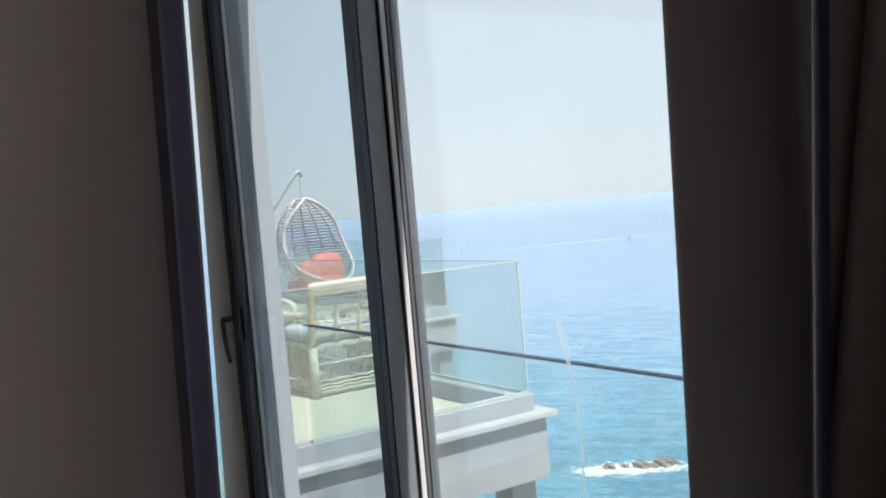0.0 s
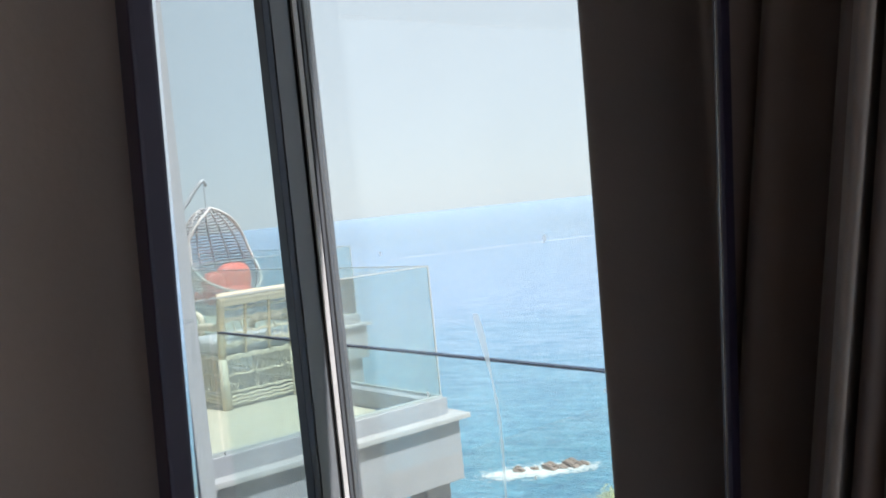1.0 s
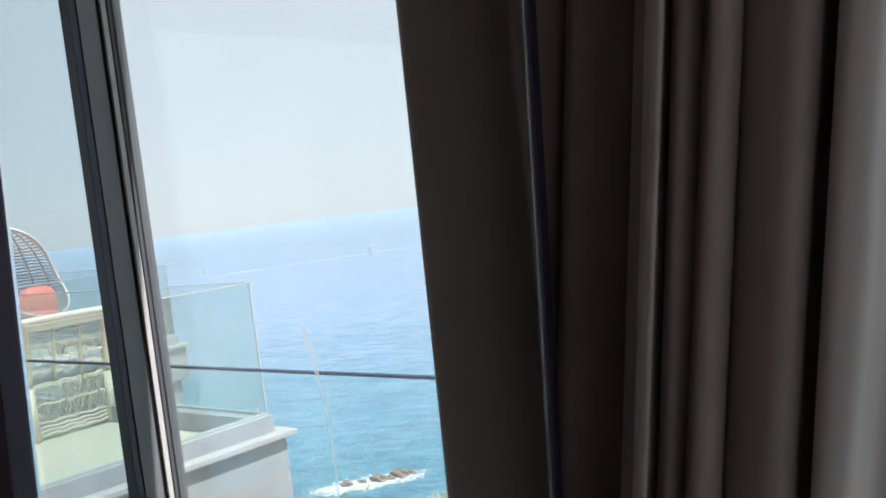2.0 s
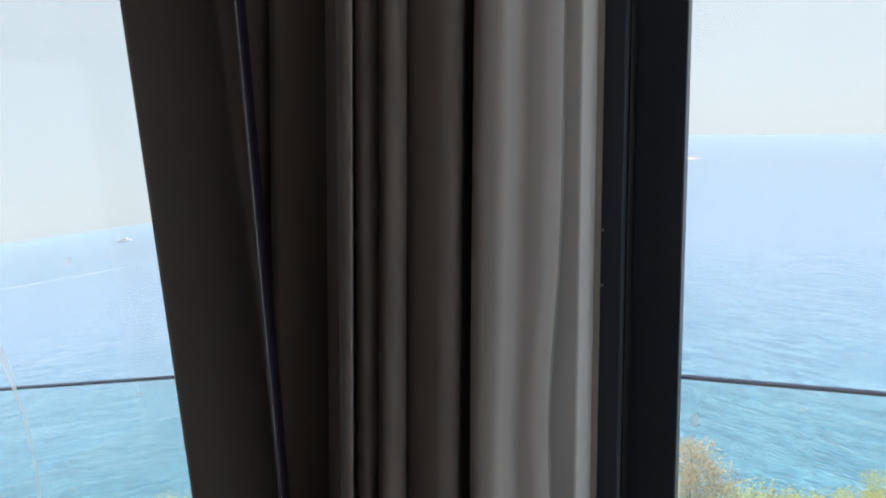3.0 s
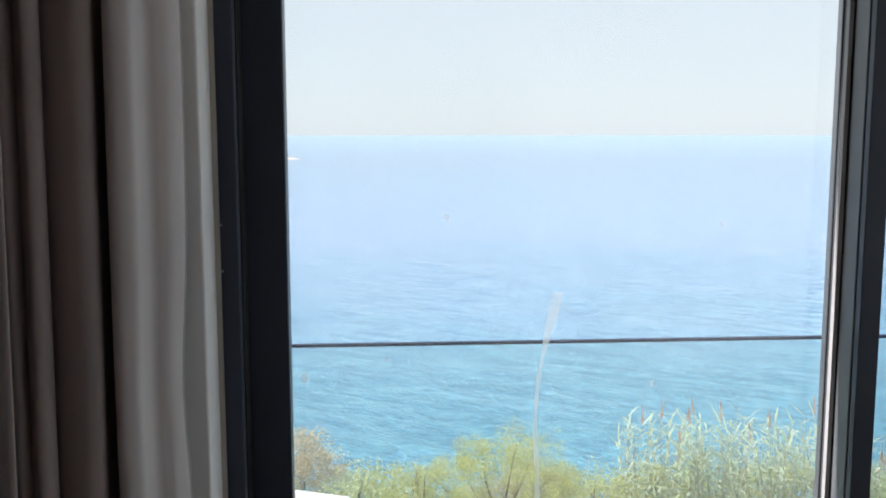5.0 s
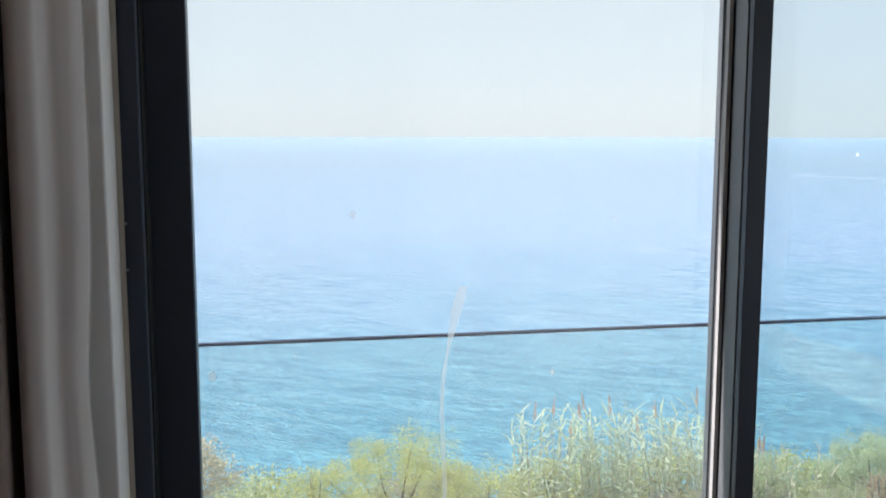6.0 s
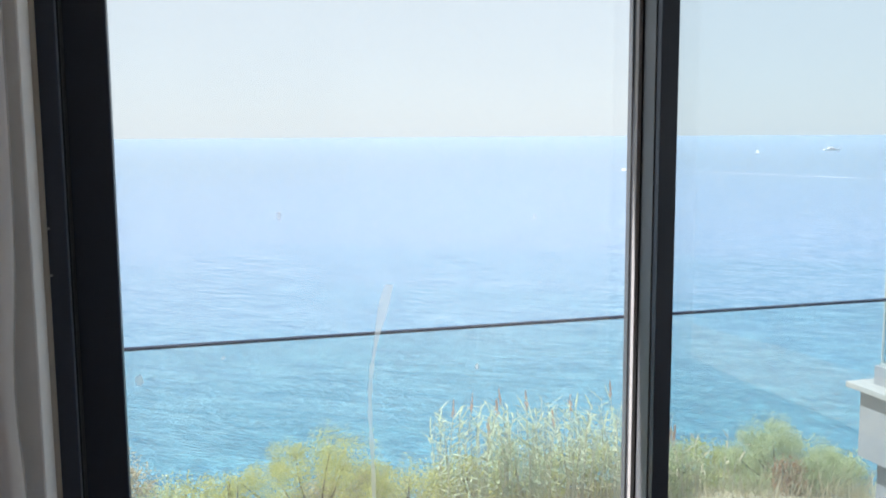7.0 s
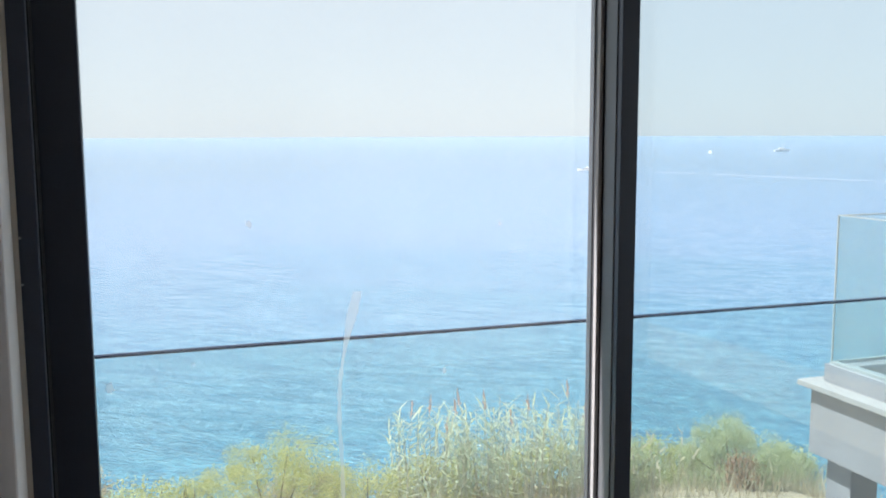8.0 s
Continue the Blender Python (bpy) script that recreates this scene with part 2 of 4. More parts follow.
# sea water: shallow turquoise by the shore, paler farther out as painted haze, small wind waves
sea_mat = bpy.data.materials.new("sea_water")
sea_mat.use_nodes = True
st = sea_mat.node_tree
s_b = st.nodes["Principled BSDF"]
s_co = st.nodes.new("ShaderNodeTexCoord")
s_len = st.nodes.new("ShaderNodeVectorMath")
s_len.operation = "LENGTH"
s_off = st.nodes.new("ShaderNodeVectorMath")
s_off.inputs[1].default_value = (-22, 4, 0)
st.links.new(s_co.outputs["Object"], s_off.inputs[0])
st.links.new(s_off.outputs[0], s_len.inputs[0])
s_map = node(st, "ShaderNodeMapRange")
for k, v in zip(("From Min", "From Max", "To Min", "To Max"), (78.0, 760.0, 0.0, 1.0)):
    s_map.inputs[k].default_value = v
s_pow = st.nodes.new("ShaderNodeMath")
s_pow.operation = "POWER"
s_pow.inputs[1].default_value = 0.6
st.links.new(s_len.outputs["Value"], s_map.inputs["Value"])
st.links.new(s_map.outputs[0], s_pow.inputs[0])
s_st = node(st, "ShaderNodeTexNoise", Scale=0.02, Detail=6.0, Roughness=0.65)
s_mp = st.nodes.new("ShaderNodeMapping")
s_rot = st.nodes.new("ShaderNodeMapping")
s_rot.inputs["Rotation"].default_value = (0, 0, radians(33))
s_mp.inputs["Scale"].default_value = (0.28, 1.6, 1.0)
st.links.new(s_co.outputs["Object"], s_rot.inputs[0])
st.links.new(s_rot.outputs[0], s_mp.inputs[0])
st.links.new(s_mp.outputs[0], s_st.inputs["Vector"])
s_add = st.nodes.new("ShaderNodeMath")
s_add.operation = "MULTIPLY_ADD"
s_add.inputs[1].default_value, s_add.inputs[2].default_value = 0.35, -0.325
st.links.new(s_st.outputs["Fac"], s_add.inputs[0])
s_sum = st.nodes.new("ShaderNodeMath")
st.links.new(s_pow.outputs[0], s_sum.inputs[0])
st.links.new(s_add.outputs[0], s_sum.inputs[1])
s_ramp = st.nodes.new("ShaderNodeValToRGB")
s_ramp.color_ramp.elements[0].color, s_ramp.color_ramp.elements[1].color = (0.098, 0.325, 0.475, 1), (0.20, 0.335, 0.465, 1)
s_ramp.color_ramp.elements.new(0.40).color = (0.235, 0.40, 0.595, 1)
s_crest = st.nodes.new("ShaderNodeMath")
s_crest.operation = "MULTIPLY_ADD"
s_crest.inputs[1].default_value = 0.3
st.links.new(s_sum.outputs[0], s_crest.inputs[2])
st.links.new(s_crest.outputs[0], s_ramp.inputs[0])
# crests tinted paler and redder: the sky's reflection painted into the base colour
s_tone = node(st, "ShaderNodeMapRange")
for k, v in zip(("From Min", "From Max", "To Min", "To Max"), (0.43, 0.565, 0.0, 1.0)):
    s_tone.inputs[k].default_value = v
s_gain = st.nodes.new("ShaderNodeMix")
s_gain.data_type = "RGBA"
s_gain.inputs["A"].default_value, s_gain.inputs["B"].default_value = (0.58, 0.66, 0.75, 1), (1.48, 1.25, 1.14, 1)
st.links.new(s_tone.outputs[0], s_gain.inputs["Factor"])
s_mul = st.nodes.new("ShaderNodeVectorMath")
s_mul.operation = "MULTIPLY"
st.links.new(s_ramp.outputs[0], s_mul.inputs[0])
st.links.new(s_gain.outputs["Result"], s_mul.inputs[1])
st.links.new(s_mul.outputs[0], s_b.inputs["Base Color"])
s_b.inputs["Roughness"].default_value = 0.22
s_b.inputs["IOR"].default_value = 1.33
s_w1 = node(st, "ShaderNodeTexNoise", Scale=2.4, Detail=2.5, Roughness=0.6)
s_w2 = node(st, "ShaderNodeTexNoise", Scale=0.05, Detail=3.0)
s_ad = st.nodes.new("ShaderNodeMath")
s_ad.operation = "MULTIPLY_ADD"
s_ad.inputs[1].default_value = 2.0
for n in (s_w1, s_w2):
    st.links.new(s_mp.outputs[0], n.inputs["Vector"])
st.links.new(s_w2.outputs["Fac"], s_ad.inputs[0])
st.links.new(s_w1.outputs["Fac"], s_ad.inputs[2])
s_w3 = node(st, "ShaderNodeTexNoise", Scale=0.85, Detail=4.0, Roughness=0.7)
st.links.new(s_mp.outputs[0], s_w3.inputs["Vector"])
s_mix = node(st, "ShaderNodeMix", Factor=0.4)
st.links.new(s_w1.outputs["Fac"], s_mix.inputs["A"])
st.links.new(s_w3.outputs["Fac"], s_mix.inputs["B"])
s_w4 = node(st, "ShaderNodeTexNoise", Scale=0.36, Detail=4.0, Roughness=0.7)
st.links.new(s_mp.outputs[0], s_w4.inputs["Vector"])
s_far = node(st, "ShaderNodeMix", Factor=0.30)
st.links.new(s_mix.outputs[0], s_far.inputs["A"])
st.links.new(s_w4.outputs["Fac"], s_far.inputs["B"])
st.links.new(s_far.outputs[0], s_crest.inputs[0])
st.links.new(s_far.outputs[0], s_tone.inputs["Value"])
s_bp = node(st, "ShaderNodeBump", Strength=1.0, Distance=1.6)
st.links.new(s_ad.outputs[0], s_bp.inputs["Height"])
st.links.new(s_bp.outputs[0], s_b.inputs["Normal"])

# ---- the setting ----
SEA_Z = -23.0
X_WALL, Y_IN, Y_MID, Y_OUT = -0.470, 0.870, 1.030, 1.090
X_L, X_R, Z_TOP = -0.121, 1.810, 2.35


def setting(name, label, bm, material):
    return tagged(part(name, bm, material), label, name.split("_")[0], kind="structure")


# the wide opening is out of view, added to let fill daylight in
def east_wall():
    bm = bmesh.new()
    box(bm, 3.2, 3.3, -0.3, Y_IN, 0.0, 2.60)
    box(bm, 3.2, 3.3, -3.0, -2.8, 0.0, 2.60)
    box(bm, 3.2, 3.3, -2.8, -0.3, 2.45, 2.60)
    return bm


setting("floor", "oak floor of the room", boxed(X_WALL - 0.1, 3.3, -3.1, Y_OUT, -0.12, 0.0), wood)
setting("ceiling", "white painted ceiling", boxed(X_WALL - 0.1, 3.3, -3.1, Y_OUT, 2.60, 2.72), ceiling_paint)
setting("wall_west", "plain taupe painted wall behind the mirror", boxed(X_WALL - 0.1, X_WALL, -3.1, Y_OUT, 0.0, 2.60), taupe_paint)
setting("wall_east", "unseen light painted wall with an opening added for daylight", east_wall(), wall_paint)
setting("wall_south", "light painted back wall", boxed(X_WALL, 3.3, -3.1, -3.0, 0.0, 2.60), wall_paint)
bm = bmesh.new()
ends = [[bm.verts.new((x, y, z)) for x, y in ((X_WALL, Y_IN), (-0.1362, Y_IN), (-0.1338, 0.8712), (-0.1326, 0.8745), (-0.1270, 0.936), (-0.1270, Y_MID), (X_WALL, Y_MID))] for z in (0.0, 2.60)]
for k in range(7):
    bm.faces.new((ends[0][k], ends[0][(k + 1) % 7], ends[1][(k + 1) % 7], ends[1][k]))
bm.faces.new(ends[0][::-1])
bm.faces.new(ends[1])
box(bm, -0.1270, X_L, Y_IN, Y_MID, Z_TOP, 2.60)
box(bm, X_R, 3.3, Y_IN, Y_MID, 0.0, 2.60)
box(bm, X_L, X_R, Y_IN, Y_MID, Z_TOP, 2.60)
setting("wall_north", "light painted window wall with a deep reveal", bm, wall_paint)
bm = bmesh.new()
box(bm, X_WALL - 0.1, -0.096, Y_MID, 1.066, -8.0, 2.60)
box(bm, X_WALL - 0.1, -0.030, 1.066, Y_OUT, -8.0, 2.60)
box(bm, 1.785, 3.3, Y_MID, Y_OUT, -8.0, 2.60)
box(bm, -0.026, 1.785, Y_MID, Y_OUT, Z_TOP - 0.03, 2.60)
box(bm, -0.026, 1.785, Y_MID + 0.04, Y_OUT, -8.0, -0.01)
setting("wall_facade", "grey rendered outer face of the building", bm, render_smooth)

# ---- window: fixed frame, two sliding sashes ----
window = thing("window_1", (0.8, 0.98, 0.0), "anthracite aluminium sliding window with two sashes", "window", kind="structure")
part("window_frame", boxed(X_L - 0.02, -0.112, 0.940, 1.040, 0.0, Z_TOP, 0.002), alu, window)
part("window_frame", boxed(1.757, X_R - 0.02, 0.940, 1.040, 0.0, Z_TOP, 0.002), alu, window)
part("window_frame", boxed(-0.112, 1.757, 0.940, 1.060, Z_TOP - 0.05, Z_TOP, 0.002), alu, window)
part("window_sill", boxed(-0.112, 1.757, 0.930, 1.064, -0.005, 0.05, 0.002), alu, window)
# thin white joint of sealant between wall and frame
part("sealant", boxed(X_L - 0.0262, X_L - 0.0185, 0.9335, 0.9402, 0.0, Z_TOP), sealant, window, "thin pale line of sealant")
# outer sash, to the left
sash = part("sash", boxed(-0.112, -0.0435, 1.020, 1.0645, 0.05, Z_TOP - 0.05, 0.003), alu, window, "outer sash of dark aluminium")
part("gasket", boxed(-0.112, -0.1095, 0.966, 1.020, 0.05, Z_TOP - 0.05), rubber, sash)
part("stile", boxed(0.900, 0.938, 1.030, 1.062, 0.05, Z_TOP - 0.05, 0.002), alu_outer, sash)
part("bead", boxed(0.8985, 0.9005, 1.0385, 1.0425, 0.05, Z_TOP - 0.05), rubber, sash)
part("rail", boxed(-0.0435, 0.900, 1.026, 1.062, 0.05, 0.13, 0.002), alu, sash)
part("rail", boxed(-0.0435, 0.900, 1.026, 1.062, Z_TOP - 0.13, Z_TOP - 0.05, 0.002), alu, sash)
p = part("pane", boxed(-0.046, 0.903, 1.040, 1.046, 0.11, Z_TOP - 0.10), pane_left, sash, "hazy pane with dried water marks")
p.visible_shadow = False
part("brush_seal", boxed(0.8965, 0.904, 1.0130, 1.0245, 0.05, Z_TOP - 0.05), brush, sash, "white brush seal between the sashes")
# inner sash, to the right
sash = part("sash", boxed(0.906, 0.942, 0.944, 0.9605, 0.05, Z_TOP - 0.05, 0.002), alu, window, "inner sash of dark aluminium")
part("stile", boxed(0.904, 0.940, 0.962, 1.006, 0.05, Z_TOP - 0.05, 0.0015), alu_lit, sash)
part("gasket", boxed(0.908, 0.940, 1.006, 1.029, 0.05, Z_TOP - 0.05), rubber, sash)
part("gasket", boxed(0.9075, 0.911, 0.9595, 0.963, 0.05, Z_TOP - 0.05), rubber, sash)
part("stile", boxed(1.700, 1.757, 0.944, 0.990, 0.05, Z_TOP - 0.05, 0.002), alu, sash)
part("rail", boxed(0.942, 1.700, 0.946, 0.990, 0.05, 0.13, 0.002), alu, sash)
part("rail", boxed(0.942, 1.700, 0.946, 0.990, Z_TOP - 0.13, Z_TOP - 0.05, 0.002), alu, sash)
part("bead", boxed(1.692, 1.700, 0.962, 0.972, 0.13, Z_TOP - 0.13), brush, sash, "pale glazing bead")
p = part("pane", boxed(0.940, 1.702, 0.974, 0.980, 0.11, Z_TOP - 0.10), pane_right, sash, "clear reflecting pane")
p.visible_shadow = False
handle = part("handle", boxed(1.714, 1.744, 0.932, 0.944, 1.085, 1.185, 0.004), black_metal, sash, "black lever handle")
bm = bmesh.new()
tube(bm, [(1.729, 0.934, 1.155), (1.729, 0.892, 1.155)], 0.008, 10)
tube(bm, catmull([(1.729, 0.893, 1.160), (1.729, 0.889, 1.140), (1.727, 0.893, 1.08), (1.724, 0.899, 1.03)], 5), 0.0085, 10, 0.75)
part("lever", bm, black_metal, handle, smooth=True)

# two tiny screws on the fixed frame
for z in (1.272, 1.345):
    bm = bmesh.new()
    bmesh.ops.create_cone(bm, cap_ends=True, segments=12, radius1=0.0022, radius2=0.0016, depth=0.0012, matrix=Matrix.Translation((X_L - 0.0165, 0.9394, z)) @ Matrix.Rotation(radians(90), 4, "X"))
    part("screw", bm, steel, window)

# dried streak of water on the outer pane
bm = bmesh.new()
line = catmull([(x - 0.007, 1.0385, z - 0.001) for x, z in ((0.392, 0.74), (0.390, 0.88), (0.386, 0.98), (0.389, 1.05), (0.399, 1.11), (0.410, 1.16), (0.424, 1.215))], 8)
rows = []
for i, q in enumerate(line):
    u = i / (len(line) - 1)
    wd = 0.0075 * (1 + 0.25 * math.sin(i * 1.3)) if u < 0.55 else 0.0055 + 0.062 * max(0, u - 0.64) * (1 if u < 0.88 else 1 - 4.5 * (u - 0.88))
    rows.append([bm.verts.new(q + Vector((s * wd, 0, 0))) for s in (-0.5, 0.5)])
for a, b in zip(rows, rows[1:]):
    bm.faces.new((a[0], a[1], b[1], b[0]))
streak_mat = glass("faint_streak", (1, 1, 1), 0.42)
blot = random.Random(3)
for x, z, r in ((-0.02, 1.07, 0.008), (0.585, 1.05, 0.004), (0.222, 1.345, 0.006), (0.30, 0.93, 0.003), (0.70, 1.33, 0.004), (0.12, 1.10, 0.003)):
    bm2 = bmesh.new()
    bm2.faces.new([bm2.verts.new((x + r * (0.5 + 0.6 * blot.random()) * math.cos(q), 1.0388, z + 1.6 * r * (0.5 + 0.6 * blot.random()) * math.sin(q))) for q in (6.2832 * k / 14 for k in range(14))])
    part("water_spot", bm2, streak_mat, window)
part("water_streak", bm, streak_mat, window, "pale dried streak of water")

window.location.x += 0.02

# ---- glass balustrade outside the window ----
bal = thing("glass_balustrade", (0.7, 1.17, -0.1), "frameless glass balustrade with a dark blue top trim outside the window", "balustrade")
p = part("glass_panel", boxed(-0.30, 1.808, 1.163, 1.175, -0.1, 1.0945), rail_glass, bal)
p.visible_shadow = False
part("top_trim", boxed(-0.30, 1.81, 1.1625, 1.1755, 1.0948, 1.1, 0.001), rail_edge, bal, "dark blue trim along the top edge")
part("shoe", boxed(-0.30, 1.81, 1.090, 1.19, -0.16, -0.08, 0.003), alu, bal)

# ---- leaning mirror ----
M_N = Vector((math.cos(radians(4.136)) * math.cos(radians(0.568)), math.cos(radians(4.136)) * math.sin(radians(0.568)), math.sin(radians(4.136))))
M_H = Vector((0, 0, 1)).cross(M_N).normalized()
M_U = M_N.cross(M_H)
M_O = Vector((-0.41399, 0, 1.4))
LEAN = Matrix.Identity(4)
for k, axis in enumerate((M_N, M_H, M_U)):
    LEAN[0][k], LEAN[1][k], LEAN[2][k], = axis
LEAN.translation = M_O
S0, S1, V0, V1 = 0.1332, 0.5772, -1.378, 0.36
mirror = thing("leaning_mirror", (-0.34, 0.35, 0.0), "tall mirror in slim dark plum frame leaning on taupe wall", "mirror")
part("mirror_glass", boxed(-0.004, 0.0, S0 - 0.0002, S1 + 0.0001, V0, V1, m=LEAN), silver, mirror, "silvered mirror glass")
W = 0.0125
part("frame_side", boxed(-0.014, 0.004, S0 - 0.0028 - W, S0 - 0.0028, V0 - W, V1 + W, 0.002, LEAN), frame_paint, mirror)
part("frame_side", boxed(-0.014, 0.004, S1 + 0.002, S1 + 0.002 + W, V0 - W, V1 + W, 0.002, LEAN), frame_paint, mirror)
part("frame_top", boxed(-0.014, 0.004, S0 - 0.0028, S1 + 0.002, V1, V1 + W, 0.002, LEAN), frame_paint, mirror)
part("frame_bottom", boxed(-0.014, 0.004, S0 - 0.0028, S1 + 0.002, V0 - W, V0, 0.002, LEAN), frame_paint, mirror)


def lip(s_in, s_out, rise):
    """Slanting polished strip between the mirror glass and the frame."""
    bm = bmesh.new()
    rows = [[bm.verts.new(LEAN @ Vector(p)) for p in ((-0.003, s_in, v), (0.0003, s_in, v), (rise, s_out, v), (-0.003, s_out, v))] for v in (V0, V1)]
    for k in range(4):
        bm.faces.new((rows[0][k], rows[0][(k + 1) % 4], rows[1][(k + 1) % 4], rows[1][k]))
    bm.faces.new(rows[0])
    bm.faces.new(rows[1][::-1])
    bmesh.ops.recalc_face_normals(bm, faces=bm.faces)
    return bm


part("bevel_strip", lip(S0 - 0.0002, S0 - 0.0027, 0.0011), chrome, mirror, "narrow bright silver bevel")
part("bevel_strip", lip(S1 + 0.0001, S1 + 0.0019, 0.0009), chrome, mirror, "narrow bright silver bevel")
part("backing", boxed(-0.016, -0.004, S0 - 0.003, S1 + 0.002, V0, V1, m=LEAN), rubber, mirror)

# ---- curtain ----
PLAN = [(-0.484, 0.735), (-0.478, 0.685), (-0.462, 0.664), (-0.445, 0.672), (-0.432, 0.692), (-0.419, 0.716), (-0.407, 0.696), (-0.401, 0.668), (-0.388, 0.655), (-0.376, 0.651), (-0.365, 0.628), (-0.350, 0.600),
        (-0.336, 0.577), (-0.3262, 0.5610), (-0.3220, 0.566), (-0.3420, 0.600), (-0.3740, 0.664), (-0.3850, 0.704), (-0.3745, 0.694), (-0.3660, 0.676), (-0.3560, 0.668), (-0.3500, 0.675), (-0.3500, 0.700), (-0.3585, 0.718), (-0.3525, 0.695), (-0.340, 0.675), (-0.329, 0.660), (-0.318, 0.668), (-0.3165, 0.695), (-0.331, 0.738),
        (-0.320, 0.718), (-0.305, 0.708), (-0.290, 0.704), (-0.2760, 0.703), (-0.2675, 0.714), (-0.271, 0.745), (-0.282, 0.790), (-0.272, 0.825), (-0.258, 0.815),
        (-0.2545, 0.765), (-0.248, 0.745), (-0.234, 0.735), (-0.219, 0.742), (-0.2135, 0.765), (-0.2085, 0.785), (-0.196, 0.795), (-0.184, 0.806), (-0.175, 0.825), (-0.1735, 0.846)]
plan = catmull([(x, y, 0) for x, y in PLAN], 7)
curtain = thing("curtain", (-0.32, 0.70, 0.0), "heavy taupe curtain drawn aside in deep folds by the window", "curtain")
levels = 90
verts, faces = [], []
for k in range(levels + 1):
    z = 0.015 + 2.55 * k / levels
    for i, q in enumerate(plan):
        u = i / (len(plan) - 1)
        n1 = noise.noise(Vector((u * 9.0, z * 0.55, 1.7)))
        n2 = noise.noise(Vector((u * 26.0, z * 1.3, 5.1)))
        low = max(0.0, 1.05 - z)
        edge = max(0.0, (u - 0.82) / 0.18)
        dent = math.exp(-((z - 1.12) / 0.15) ** 2)
        crease = noise.noise(Vector((u * 40.0, z * 6.0, 9.3))) * math.exp(-((z - 1.08) / 0.16) ** 2)
        dx = 0.004 * n1 * min(1, 3 * u) + 0.0016 * n2 - edge * 0.0112 * dent
        dy = 0.007 * n1 + 0.003 * n2 - 0.010 * low * math.sin(u * 21) + 0.028 * (z - 1.35) + 0.004 * edge * crease
        verts.append((max(q.x + dx, -0.486), min(q.y + dy, 0.856), z))
n = len(plan)
split = 39 * 7
for name, cols, stuff, tag in (("fabric", range(0, split), cloth, ""), ("lit_cloth", range(split, n - 1), lit_cloth, "window-side fold of the same cloth, window light painted in")):
    sheet = [(k * n + i, k * n + i + 1, (k + 1) * n + i + 1, (k + 1) * n + i) for k in range(levels) for i in cols]
    used = sorted({v for f in sheet for v in f})
    where = {v: i for i, v in enumerate(used)}
    ob = from_arrays(name, [verts[v] for v in used], [tuple(where[v] for v in f) for f in sheet], stuff, curtain, tag)
    for f in ob.data.polygons:
        f.use_smooth = True
    md = ob.modifiers.new("thickness", "SOLIDIFY")
    md.thickness, md.offset = 0.0022, 0.0
hem = bmesh.new()
tube(hem, [Vector(verts[k * n + n - 1]) for k in range(levels + 1)], 0.0030, 6)
part("hem", hem, hem_cloth, curtain, "pale stitched hem", smooth=True)
part("heading_tape", boxed(-0.484, -0.16, 0.66, 0.76, 2.565, 2.60), cloth, curtain)
curtain.location.x += 0.02

# ---- sea, hillside ----
bm = bmesh.new()
rings = [0, 60, 120, 240, 480, 1000, 2200, 4900]
loops = [[bm.verts.new((0, 0, SEA_Z))]]
for r in rings[1:]:
    loops.append([bm.verts.new((r * math.cos(a), r * math.sin(a), SEA_Z)) for a in (2 * math.pi * k / 96 for k in range(96))])
for k in range(96):
    bm.faces.new((loops[0][0], loops[1][k], loops[1][(k + 1) % 96]))
    for a, b in zip(loops[1:], loops[2:]):
        bm.faces.new((a[k], b[k], b[(k + 1) % 96], a[(k + 1) % 96]))
for v in bm.verts:
    v.co.z = 0
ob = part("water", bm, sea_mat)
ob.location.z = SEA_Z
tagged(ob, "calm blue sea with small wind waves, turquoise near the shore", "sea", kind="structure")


def ground_z(x, y):
    z = -4.6 - 0.16 * max(0.0, y - 3.0)
    if y > 21:
        z -= 0.75 * (y - 21) + 0.004 * (y - 21) ** 2
    z -= 0.32 * max(0.0, x - 14.0)
    return z + 0.35 * noise.noise(Vector((x * 0.18, y * 0.18, 0.3))) + 0.1 * noise.noise(Vector((x * 0.7, y * 0.7, 2.0)))


verts, faces = [], []
NX, NY = 110, 84
for j in range(NY + 1):
    for i in range(NX + 1):
        x, y = -70 + 160 * i / NX, -40 + 92 * j / NY
        verts.append((x, y, ground_z(x, y)))
for j in range(NY):
    for i in range(NX):
        a = j * (NX + 1) + i
        faces.append((a, a + 1, a + NX + 2, a + NX + 1))
tagged(from_arrays("ground", verts, faces, earth), "dry earth slope falling to the sea", "ground", kind="structure")

# rocks in the surf
rng = random.Random(5)


def rock(x, y, size, label):
    bm = bmesh.new()
    bmesh.ops.create_icosphere(bm, subdivisions=3, radius=size)
    s = rng.random() * 50
    for v in bm.verts:
        d = v.co.normalized()
        k = 1 + 0.45 * noise.noise(d * 1.7 + Vector((s, 0, 0))) + 0.2 * noise.noise(d * 5 + Vector((0, s, 0)))
        v.co = Vector((v.co.x * k * 1.5, v.co.y * k * 0.9, v.co.z * k * 0.75)) + Vector((x, y, SEA_Z + 0.1 * size))
    return tagged(part("rock", bm, rock_mat), label, "rock", "rocks in the surf")


